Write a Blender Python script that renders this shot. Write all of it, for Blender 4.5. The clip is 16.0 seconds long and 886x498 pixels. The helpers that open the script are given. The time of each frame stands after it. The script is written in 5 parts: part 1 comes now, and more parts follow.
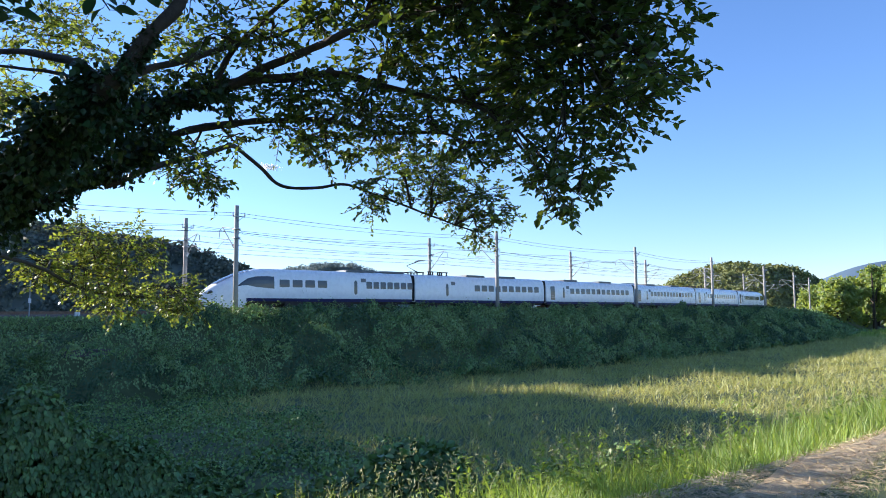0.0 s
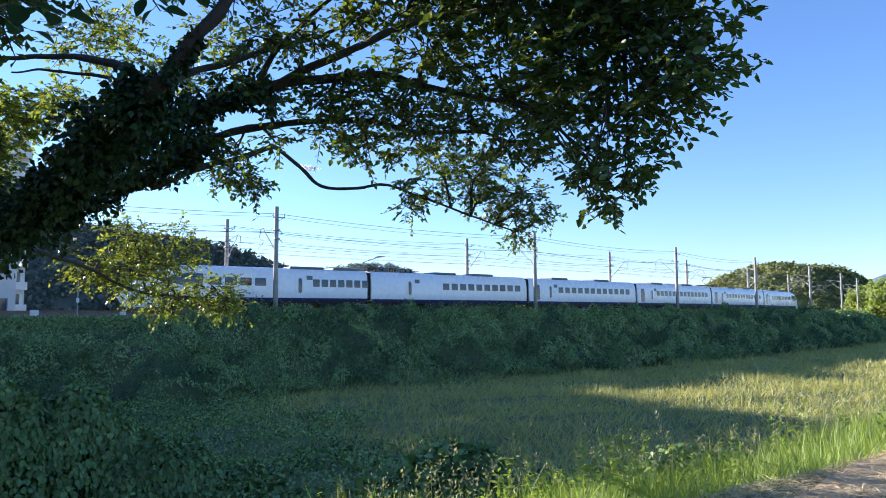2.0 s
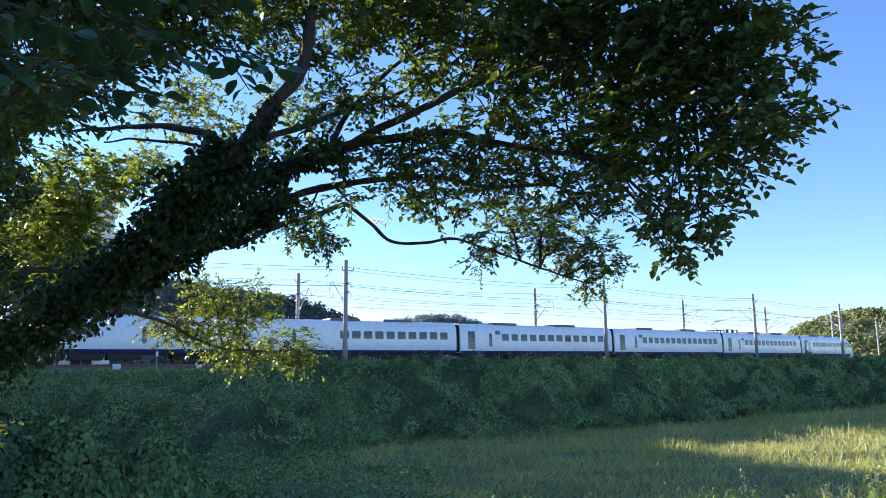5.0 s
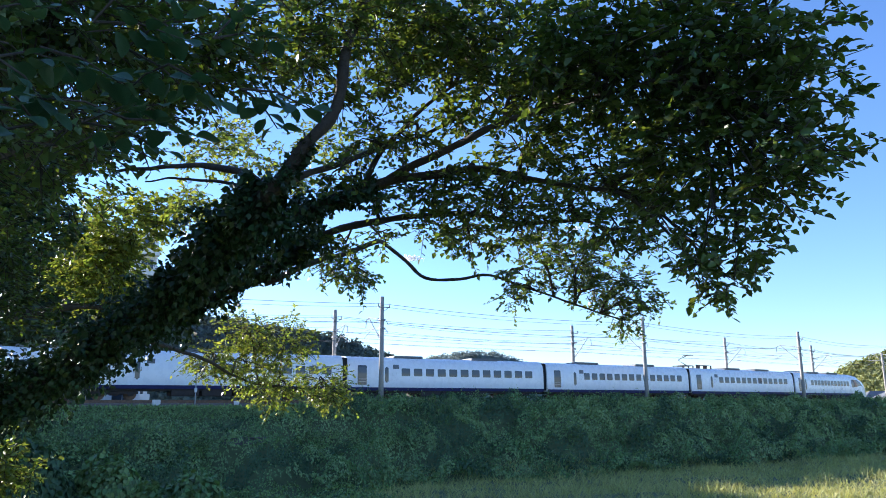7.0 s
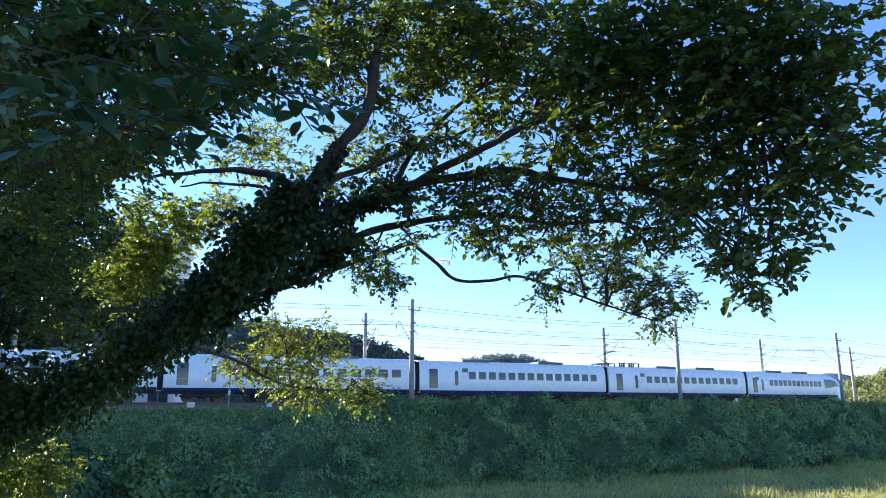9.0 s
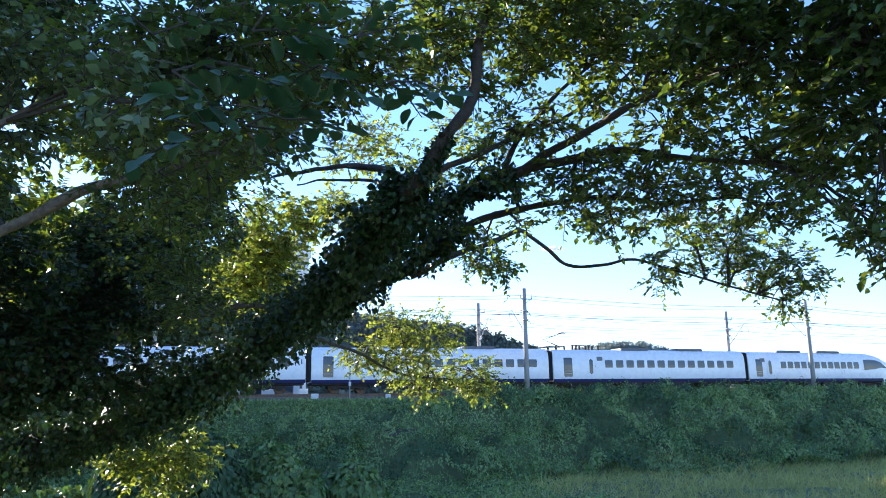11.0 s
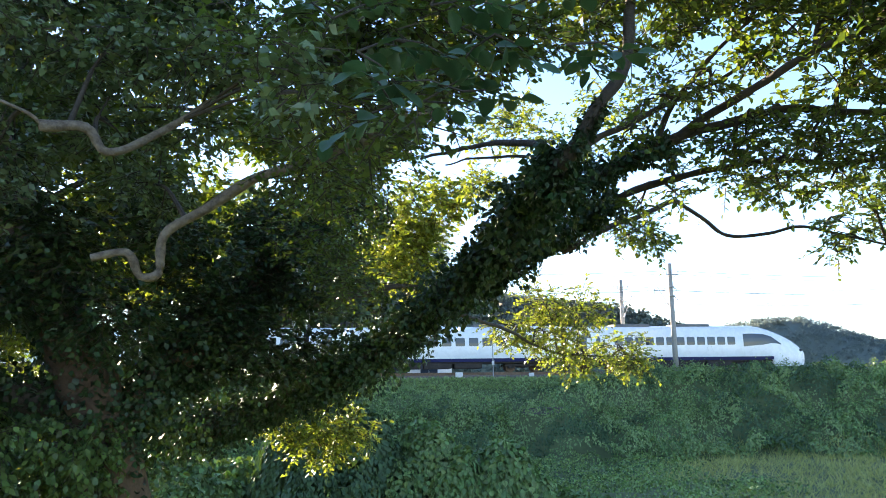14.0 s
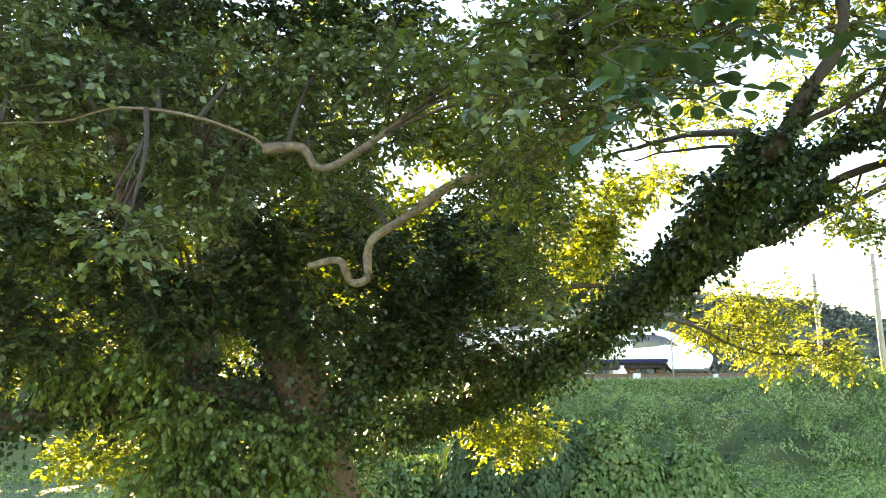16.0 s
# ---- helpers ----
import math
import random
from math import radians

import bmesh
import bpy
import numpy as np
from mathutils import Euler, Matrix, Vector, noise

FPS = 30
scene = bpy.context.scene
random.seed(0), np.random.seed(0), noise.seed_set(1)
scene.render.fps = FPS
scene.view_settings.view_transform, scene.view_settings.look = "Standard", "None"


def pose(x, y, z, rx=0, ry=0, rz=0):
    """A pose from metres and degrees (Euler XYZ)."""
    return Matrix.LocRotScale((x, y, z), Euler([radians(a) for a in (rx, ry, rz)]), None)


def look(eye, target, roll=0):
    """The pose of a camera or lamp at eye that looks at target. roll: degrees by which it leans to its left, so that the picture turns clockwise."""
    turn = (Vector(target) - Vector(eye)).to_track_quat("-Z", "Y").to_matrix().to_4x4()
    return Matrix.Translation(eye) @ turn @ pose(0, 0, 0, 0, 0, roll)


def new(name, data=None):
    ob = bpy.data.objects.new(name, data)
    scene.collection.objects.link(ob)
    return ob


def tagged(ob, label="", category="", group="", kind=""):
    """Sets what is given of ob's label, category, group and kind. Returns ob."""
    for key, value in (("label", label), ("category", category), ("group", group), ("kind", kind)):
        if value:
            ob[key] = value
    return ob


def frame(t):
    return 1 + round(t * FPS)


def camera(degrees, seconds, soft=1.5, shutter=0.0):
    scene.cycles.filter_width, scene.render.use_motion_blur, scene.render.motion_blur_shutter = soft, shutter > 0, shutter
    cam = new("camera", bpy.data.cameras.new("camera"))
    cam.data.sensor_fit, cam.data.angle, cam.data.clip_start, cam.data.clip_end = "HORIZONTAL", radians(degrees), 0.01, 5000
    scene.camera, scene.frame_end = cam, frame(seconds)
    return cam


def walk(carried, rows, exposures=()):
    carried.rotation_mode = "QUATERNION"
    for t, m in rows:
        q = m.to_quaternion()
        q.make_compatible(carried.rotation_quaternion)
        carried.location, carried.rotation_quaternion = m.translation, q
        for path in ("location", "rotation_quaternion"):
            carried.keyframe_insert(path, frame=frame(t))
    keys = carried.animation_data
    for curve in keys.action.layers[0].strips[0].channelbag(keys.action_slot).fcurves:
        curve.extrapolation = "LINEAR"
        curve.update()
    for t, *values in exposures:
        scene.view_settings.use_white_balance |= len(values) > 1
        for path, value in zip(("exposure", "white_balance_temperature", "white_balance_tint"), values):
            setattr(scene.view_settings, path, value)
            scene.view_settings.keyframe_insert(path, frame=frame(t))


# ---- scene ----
LENS = 62.4
cam = camera(LENS, 16.0, soft=0.9)
PATH = [
    (0, pose(-0.036, -0.012, 1.567, 95.22, 0.60, -41.07)),
    (0.5, pose(-0.032, 0.000, 1.578, 95.26, 0.64, -40.48)),
    (1, pose(-0.031, 0.011, 1.570, 95.29, 0.64, -39.71)),
    (1.5, pose(-0.032, 0.028, 1.571, 95.28, 0.51, -38.90)),
    (2, pose(-0.041, 0.030, 1.566, 95.27, 0.42, -38.16)),
    (2.5, pose(-0.043, 0.029, 1.564, 95.27, 0.34, -37.54)),
    (3, pose(-0.050, 0.033, 1.562, 95.33, 0.29, -37.04)),
    (3.5, pose(-0.052, 0.036, 1.559, 95.61, 0.48, -36.45)),
    (4, pose(-0.056, 0.041, 1.566, 96.33, 0.64, -35.53)),
    (4.5, pose(-0.075, 0.045, 1.581, 97.65, 0.73, -34.29)),
    (5, pose(-0.082, 0.025, 1.597, 99.27, 0.71, -32.87)),
    (7.5, pose(-0.050, -0.002, 1.589, 102.30, 0.28, -29.77)),
    (8, pose(-0.065, -0.016, 1.575, 102.37, 0.31, -29.47)),
    (8.5, pose(-0.066, -0.006, 1.578, 102.39, 0.27, -28.90)),
    (9, pose(-0.071, 0.001, 1.578, 102.39, 0.24, -27.71)),
    (9.5, pose(-0.075, -0.001, 1.576, 102.32, 0.37, -25.77)),
    (12, pose(-0.101, 0.015, 1.541, 101.15, 0.86, -15.17)),
    (12.5, pose(-0.118, 0.035, 1.542, 100.85, 0.79, -13.90)),
    (13, pose(-0.140, 0.059, 1.540, 100.60, 0.71, -12.26)),
    (13.5, pose(-0.175, 0.077, 1.532, 100.38, 0.78, -10.27)),
    (14, pose(-0.208, 0.057, 1.527, 100.25, 0.71, -7.97)),
    (14.5, pose(-0.255, 0.048, 1.527, 100.18, 0.65, -5.45)),
    (15, pose(-0.314, 0.031, 1.525, 100.21, 0.50, -2.52)),
    (15.5, pose(-0.376, 0.011, 1.518, 100.29, 0.48, 0.95)),
    (16, pose(-0.451, -0.015, 1.513, 100.47, 0.47, 5.17)),
]
EXPOSURES = [(0.0, 1.48, 5350, 21), (5.0, 1.65, 5350, 21), (9.5, 1.9, 5250, 22), (12.0, 2.38, 5700, 22), (14.0, 2.7, 6500, 18), (16.0, 3.78, 9900, 15)]
walk(cam, PATH, EXPOSURES)

# ---------- world, sun ----------
SUN_AZ, SUN_EL = 26.0, 17.0   # degrees to the west of the +y axis, and above the horizon
world = bpy.data.worlds.new("sky_world")
scene.world = world
world.use_nodes = True
wn = world.node_tree
wn.nodes.clear()
w_out = wn.nodes.new("ShaderNodeOutputWorld")
w_bg = wn.nodes.new("ShaderNodeBackground")
w_sky = wn.nodes.new("ShaderNodeTexSky")
w_sky.sky_type = "NISHITA"
w_sky.sun_disc = False
w_sky.sun_elevation = radians(SUN_EL)
w_sky.sun_rotation = radians(-SUN_AZ)
w_sky.air_density, w_sky.dust_density, w_sky.ozone_density = 1.0, 0.05, 3.2
w_bg.inputs[1].default_value = 0.08
wn.links.new(w_sky.outputs[0], w_bg.inputs[0])
wn.links.new(w_bg.outputs[0], w_out.inputs[0])
sun_data = bpy.data.lights.new("sun", "SUN")
sun_data.energy, sun_data.angle, sun_data.color = 5.0, radians(0.5), (1.0, 0.86, 0.60)
sun = new("sun", sun_data)
SUN_DIR = Vector((-math.sin(radians(SUN_AZ)) * math.cos(radians(SUN_EL)), math.cos(radians(SUN_AZ)) * math.cos(radians(SUN_EL)), math.sin(radians(SUN_EL))))
sun.matrix_basis = look(SUN_DIR * 300, (0, 0, 0))


# ---------- materials ----------
def mat(name, color, color2=None, rough=0.7, metal=0.0, scale=6.0, bump=0.0, bump_scale=40.0, island=0.0, translucent=0.0, tcolor=None, spec=0.5, coat=0.0, obj_random=0.0):
    m = bpy.data.materials.new(name)
    m.use_nodes = True
    nt = m.node_tree
    bsdf = nt.nodes["Principled BSDF"]
    out = nt.nodes["Material Output"]
    bsdf.inputs["Roughness"].default_value = rough
    bsdf.inputs["Metallic"].default_value = metal
    bsdf.inputs["Specular IOR Level"].default_value = spec
    bsdf.inputs["Coat Weight"].default_value = coat
    color2 = color2 or tuple(c * 0.75 for c in color)
    geo = nt.nodes.new("ShaderNodeTexCoord")
    n1 = nt.nodes.new("ShaderNodeTexNoise")
    n1.inputs["Scale"].default_value = scale
    n1.inputs["Detail"].default_value = 8.0
    n1.inputs["Roughness"].default_value = 0.65
    nt.links.new(geo.outputs["Object"], n1.inputs["Vector"])
    ramp = nt.nodes.new("ShaderNodeValToRGB")
    ramp.color_ramp.elements[0].position, ramp.color_ramp.elements[1].position = 0.32, 0.68
    ramp.color_ramp.elements[0].color = (*color2, 1)
    ramp.color_ramp.elements[1].color = (*color, 1)
    nt.links.new(n1.outputs["Fac"], ramp.inputs[0])
    col = ramp.outputs[0]
    if island or obj_random:
        if island:
            g = nt.nodes.new("ShaderNodeNewGeometry")
            rnd = g.outputs["Random Per Island"]
        else:
            g = nt.nodes.new("ShaderNodeObjectInfo")
            rnd = g.outputs["Random"]
        amount = island or obj_random
        mr = nt.nodes.new("ShaderNodeMapRange")
        mr.inputs["To Min"].default_value, mr.inputs["To Max"].default_value = 1 - amount, 1 + amount
        nt.links.new(rnd, mr.inputs["Value"])
        hsv = nt.nodes.new("ShaderNodeHueSaturation")
        nt.links.new(mr.outputs[0], hsv.inputs["Value"])
        mr2 = nt.nodes.new("ShaderNodeMapRange")
        mr2.inputs["To Min"].default_value, mr2.inputs["To Max"].default_value = 0.5 - amount * 0.06, 0.5 + amount * 0.06
        fr = nt.nodes.new("ShaderNodeMath")
        fr.operation = "FRACT"
        mul = nt.nodes.new("ShaderNodeMath")
        mul.operation = "MULTIPLY"
        mul.inputs[1].default_value = 7.31
        nt.links.new(rnd, mul.inputs[0])
        nt.links.new(mul.outputs[0], fr.inputs[0])
        nt.links.new(fr.outputs[0], mr2.inputs["Value"])
        nt.links.new(mr2.outputs[0], hsv.inputs["Hue"])
        nt.links.new(col, hsv.inputs["Color"])
        col = hsv.outputs[0]
    nt.links.new(col, bsdf.inputs["Base Color"])
    if bump:
        n2 = nt.nodes.new("ShaderNodeTexNoise")
        n2.inputs["Scale"].default_value = bump_scale
        n2.inputs["Detail"].default_value = 6.0
        nt.links.new(geo.outputs["Object"], n2.inputs["Vector"])
        b = nt.nodes.new("ShaderNodeBump")
        b.inputs["Strength"].default_value = bump
        b.inputs["Distance"].default_value = 0.02
        nt.links.new(n2.outputs["Fac"], b.inputs["Height"])
        nt.links.new(b.outputs[0], bsdf.inputs["Normal"])
        rr = nt.nodes.new("ShaderNodeMapRange")
        rr.inputs["To Min"].default_value, rr.inputs["To Max"].default_value = max(rough - 0.12, 0.03), min(rough + 0.12, 1)
        nt.links.new(n2.outputs["Fac"], rr.inputs["Value"])
        nt.links.new(rr.outputs[0], bsdf.inputs["Roughness"])
    if translucent:
        tr = nt.nodes.new("ShaderNodeBsdfTranslucent")
        mixc = nt.nodes.new("ShaderNodeMix")
        mixc.data_type, mixc.blend_type = "RGBA", "MULTIPLY"
        mixc.inputs["Factor"].default_value = 1.0
        nt.links.new(col, mixc.inputs[6])
        mixc.inputs[7].default_value = (*(tcolor or (2.2, 2.0, 0.7)), 1)
        nt.links.new(mixc.outputs[2], tr.inputs["Color"])
        mx = nt.nodes.new("ShaderNodeMixShader")
        mx.inputs[0].default_value = translucent
        nt.links.new(bsdf.outputs[0], mx.inputs[1])
        nt.links.new(tr.outputs[0], mx.inputs[2])
        nt.links.new(mx.outputs[0], out.inputs["Surface"])
    return m


M_BARK = mat("bark", (0.065, 0.050, 0.036), (0.028, 0.022, 0.016), 0.9, scale=9, bump=0.8, bump_scale=30)
M_TRUNK = mat("trunk_bark", (0.125, 0.078, 0.050), (0.055, 0.036, 0.025), 0.9, scale=9, bump=0.8, bump_scale=30)
M_PALE_BARK = mat("pale_bark", (0.24, 0.19, 0.14), (0.07, 0.052, 0.038), 0.9, scale=14, bump=0.9, bump_scale=26)
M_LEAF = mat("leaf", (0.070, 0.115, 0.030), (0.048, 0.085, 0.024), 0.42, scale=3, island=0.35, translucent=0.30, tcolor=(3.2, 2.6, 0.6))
M_NEAR_LEAF = mat("near_leaf", (0.045, 0.095, 0.045), (0.03, 0.07, 0.032), 0.5, scale=20, island=0.25, translucent=0.2, tcolor=(2.2, 2.2, 0.8), spec=0.35)
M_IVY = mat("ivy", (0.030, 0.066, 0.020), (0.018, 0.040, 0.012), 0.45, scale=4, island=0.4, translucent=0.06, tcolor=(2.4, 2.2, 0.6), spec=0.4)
# brighter yellow copy of the leaf; sunlight is painted into its colour
M_LIT_LEAF = mat("sunlit_leaf", (0.155, 0.205, 0.042), (0.10, 0.145, 0.03), 0.45, scale=4, island=0.4, translucent=0.38, tcolor=(2.3, 2.0, 0.75))
M_HEART = mat("heart_leaf", (0.095, 0.155, 0.040), (0.065, 0.115, 0.028), 0.45, scale=6, island=0.35, translucent=0.2, tcolor=(1.9, 1.9, 0.5))
# paler grey-green leaf copy, with frontal sky light painted into the colour
M_SIDE_SKYLIT = mat("skylit_side_leaf", (0.120, 0.170, 0.085), (0.080, 0.125, 0.055), 0.4, scale=3, island=0.35, translucent=0.15, tcolor=(2.2, 2.1, 0.6))
# aerial haze is mixed into this pale blue-green; translucency fills the backlit side
M_HAZE = mat("haze_tinted_forest", (0.215, 0.255, 0.235), (0.165, 0.205, 0.190), 0.9, scale=0.05, island=0.15, spec=0.1, translucent=0.35, tcolor=(1.1, 1.1, 1.1))
# lighter forest copy; sun on the far hill is put into the colour
M_HILL_LIT = mat("lit_forest", (0.215, 0.235, 0.090), (0.14, 0.165, 0.065), 0.9, scale=0.06, island=0.3, translucent=0.15)
# concrete darkened so that the bank's shade is in its base colour
M_SHADED_CONCRETE = mat("shaded_concrete", (0.15, 0.135, 0.12), (0.09, 0.085, 0.075), 0.9, scale=2.5, bump=0.6, bump_scale=12)
# dark forest colour lifted towards grey to paint in distance haze
M_HAZE_DARK = mat("haze_tinted_dark_forest", (0.150, 0.180, 0.150), (0.105, 0.130, 0.110), 0.9, scale=0.05, island=0.18, spec=0.1, translucent=0.2, tcolor=(1.1, 1.1, 0.9))
M_VINE_PALE = mat("pale_weed_leaf", (0.225, 0.315, 0.115), (0.17, 0.255, 0.085), 0.5, scale=0.5, island=0.25, translucent=0.15, tcolor=(1.6, 1.6, 0.6), spec=0.45)
M_VINE_DEEP = mat("deep_weed_leaf", (0.075, 0.135, 0.060), (0.05, 0.095, 0.042), 0.6, scale=0.5, island=0.25, translucent=0.1, tcolor=(1.7, 1.7, 0.6), spec=0.3)
# vine leaf brightened to paint the light from above on flat ground
M_VINE_TOPLIT = mat("toplit_vine_leaf", (0.225, 0.325, 0.095), (0.145, 0.225, 0.060), 0.55, scale=0.5, island=0.42, translucent=0.12, tcolor=(1.7, 1.7, 0.6), spec=0.45)
M_VINE = mat("vine_leaf", (0.185, 0.285, 0.092), (0.092, 0.160, 0.048), 0.55, scale=0.5, island=0.42, translucent=0.12, tcolor=(1.7, 1.7, 0.6), spec=0.45)
M_GRASS = mat("field_grass", (0.42, 0.41, 0.155), (0.31, 0.33, 0.115), 0.6, scale=0.22, island=0.28, translucent=0.3, tcolor=(1.5, 1.4, 0.6))
M_SHORT = mat("short_grass", (0.40, 0.38, 0.16), (0.27, 0.29, 0.10), 0.6, scale=0.9, island=0.3, translucent=0.25, tcolor=(1.4, 1.4, 0.6))
M_VERGE = mat("verge_grass", (0.25, 0.32, 0.075), (0.17, 0.24, 0.05), 0.55, scale=0.8, island=0.32, translucent=0.35, tcolor=(1.7, 1.7, 0.5))
M_SOIL = mat("soil", (0.120, 0.150, 0.050), (0.075, 0.095, 0.032), 0.95, scale=0.8, bump=0.8, bump_scale=6)
M_PATH = mat("dirt", (0.56, 0.45, 0.28), (0.38, 0.30, 0.18), 0.95, scale=1.6, bump=0.9, bump_scale=14)
M_STRAW = mat("dry_straw", (0.58, 0.46, 0.26), (0.40, 0.31, 0.18), 0.85, scale=3, island=0.3)
M_SEED = mat("seed_head", (0.34, 0.33, 0.18), (0.24, 0.25, 0.12), 0.8, scale=5, island=0.25, translucent=0.2, tcolor=(1.2, 1.2, 0.7))
M_WHITE = mat("white_paint", (0.82, 0.83, 0.85), (0.76, 0.77, 0.79), 0.28, scale=0.7, coat=0.3, bump=0.03, bump_scale=3)
M_NAVY = mat("navy_paint", (0.014, 0.016, 0.085), (0.010, 0.012, 0.065), 0.5, scale=1.0, spec=0.2)
M_UNDER = mat("underframe", (0.055, 0.045, 0.04), (0.03, 0.026, 0.024), 0.8, metal=0.2, scale=2.5, bump=0.4, bump_scale=9)
M_GLASS = mat("window_glass", (0.045, 0.055, 0.070), (0.03, 0.038, 0.05), 0.08, scale=0.6, spec=0.5)
M_GREY = mat("grey_metal", (0.17, 0.175, 0.18), (0.12, 0.125, 0.13), 0.6, metal=0.3, scale=3, bump=0.15, bump_scale=20)
M_RUBBER = mat("gangway_rubber", (0.03, 0.03, 0.033), (0.02, 0.02, 0.022), 0.8, scale=4, bump=0.4, bump_scale=10)
M_CONCRETE = mat("concrete", (0.40, 0.37, 0.33), (0.28, 0.26, 0.23), 0.85, scale=1.5, bump=0.4, bump_scale=25)
M_STEEL = mat("galvanised_steel", (0.34, 0.35, 0.36), (0.26, 0.27, 0.28), 0.6, metal=0.25, scale=4, bump=0.1)
M_WIRE = mat("wire", (0.10, 0.105, 0.11), (0.08, 0.085, 0.09), 0.5, metal=0.6)
M_INSUL = mat("insulator", (0.62, 0.63, 0.64), (0.5, 0.5, 0.52), 0.3, scale=5)
M_BALLAST = mat("ballast", (0.19, 0.155, 0.125), (0.10, 0.08, 0.066), 0.95, scale=6, bump=1.0, bump_scale=16)
M_RAIL = mat("rail_steel", (0.22, 0.14, 0.09), (0.12, 0.08, 0.055), 0.6, metal=0.6, scale=5)
M_FOREST = mat("forest", (0.105, 0.145, 0.065), (0.06, 0.09, 0.04), 0.8, scale=0.06, island=0.3, translucent=0.15)
# blue base colour stands in for the air haze over far mountains
M_FAR_HAZED = mat("far_mountain", (0.105, 0.155, 0.215), (0.095, 0.14, 0.195), 1.0, scale=0.004, spec=0.0)
M_BAMBOO = mat("bamboo_leaf", (0.21, 0.27, 0.085), (0.145, 0.20, 0.058), 0.6, scale=0.15, island=0.3, translucent=0.4)
M_WALL = mat("render_wall", (0.72, 0.71, 0.69), (0.62, 0.61, 0.60), 0.8, scale=0.4, bump=0.2, bump_scale=12)
M_ROOF = mat("roof_tile", (0.16, 0.17, 0.19), (0.10, 0.11, 0.12), 0.6, scale=1.2, bump=0.4, bump_scale=8)
M_CLOUD = mat("cloud", (0.9, 0.9, 0.92), (0.85, 0.86, 0.9), 1.0, scale=0.01, translucent=0.5, tcolor=(1, 1, 1), spec=0.0)


# ---------- mesh helpers ----------
def part(name, bm, material, parent=None, label="", smooth=False):
    me = bpy.data.meshes.new(name)
    bm.to_mesh(me)
    bm.free()
    me.materials.append(material)
    if smooth:
        me.polygons.foreach_set("use_smooth", [True] * len(me.polygons))
    ob = new(name, me)
    ob.parent = parent
    if label:
        ob["label"] = label
    return ob


def from_arrays(name, verts, faces, material, parent=None, smooth=False):
    me = bpy.data.meshes.new(name)
    verts = np.asarray(verts, dtype=np.float32).reshape(-1, 3)
    faces = np.asarray(faces, dtype=np.int32)
    n, k = faces.shape
    me.vertices.add(len(verts))
    me.vertices.foreach_set("co", verts.ravel())
    me.loops.add(n * k)
    me.loops.foreach_set("vertex_index", faces.ravel())
    me.polygons.add(n)
    me.polygons.foreach_set("loop_start", np.arange(0, n * k, k, dtype=np.int32))
    me.polygons.foreach_set("loop_total", np.full(n, k, dtype=np.int32))
    if smooth:
        me.polygons.foreach_set("use_smooth", np.ones(n, dtype=bool))
    me.update(calc_edges=True)
    me.validate()
    me.materials.append(material)
    ob = new(name, me)
    ob.parent = parent
    return ob


def box(bm, lo, hi, bevel=0.0):
    lo, hi = Vector(lo), Vector(hi)
    r = bmesh.ops.create_cube(bm, size=1.0, matrix=Matrix.LocRotScale((lo + hi) / 2, None, hi - lo))
    if bevel:
        edges = list({e for v in r["verts"] for e in v.link_edges})
        bmesh.ops.bevel(bm, geom=edges, offset=bevel, segments=2, affect="EDGES", clamp_overlap=True)
    return r["verts"]


def tube(bm, points, radii, sides=8, cap=True):
    """A bent round bar along points."""
    points = [Vector(p) for p in points]
    rings = []
    up = Vector((0.13, 0.21, 1.0))
    for i, p in enumerate(points):
        a, b = points[max(i - 1, 0)], points[min(i + 1, len(points) - 1)]
        d = (b - a).normalized()
        side = d.cross(up)
        if side.length < 1e-3:
            side = d.cross(Vector((1, 0, 0)))
        side.normalize()
        other = side.cross(d).normalized()
        r = radii if isinstance(radii, (int, float)) else radii[i]
        rings.append([bm.verts.new(p + (side * math.cos(2 * math.pi * k / sides) + other * math.sin(2 * math.pi * k / sides)) * r) for k in range(sides)])
    for a, b in zip(rings, rings[1:]):
        for k in range(sides):
            bm.faces.new((a[k], a[(k + 1) % sides], b[(k + 1) % sides], b[k]))
    if cap:
        bm.faces.new(rings[0][::-1])
        bm.faces.new(rings[-1])


def smooth_path(points, steps=5):
    """Catmull-Rom through points."""
    pts = [Vector(p) for p in points]
    ext = [pts[0] * 2 - pts[1]] + pts + [pts[-1] * 2 - pts[-2]]
    out = []
    for i in range(1, len(ext) - 2):
        p0, p1, p2, p3 = ext[i - 1:i + 3]
        for s in range(steps):
            t = s / steps
            out.append(0.5 * ((2 * p1) + (p2 - p0) * t + (2 * p0 - 5 * p1 + 4 * p2 - p3) * t * t + (3 * p1 - p0 - 3 * p2 + p3) * t ** 3))
    out.append(pts[-1])
    return out


RNG = np.random.default_rng(7)


def unit(v):
    return v / np.maximum(np.linalg.norm(v, axis=-1, keepdims=True), 1e-9)


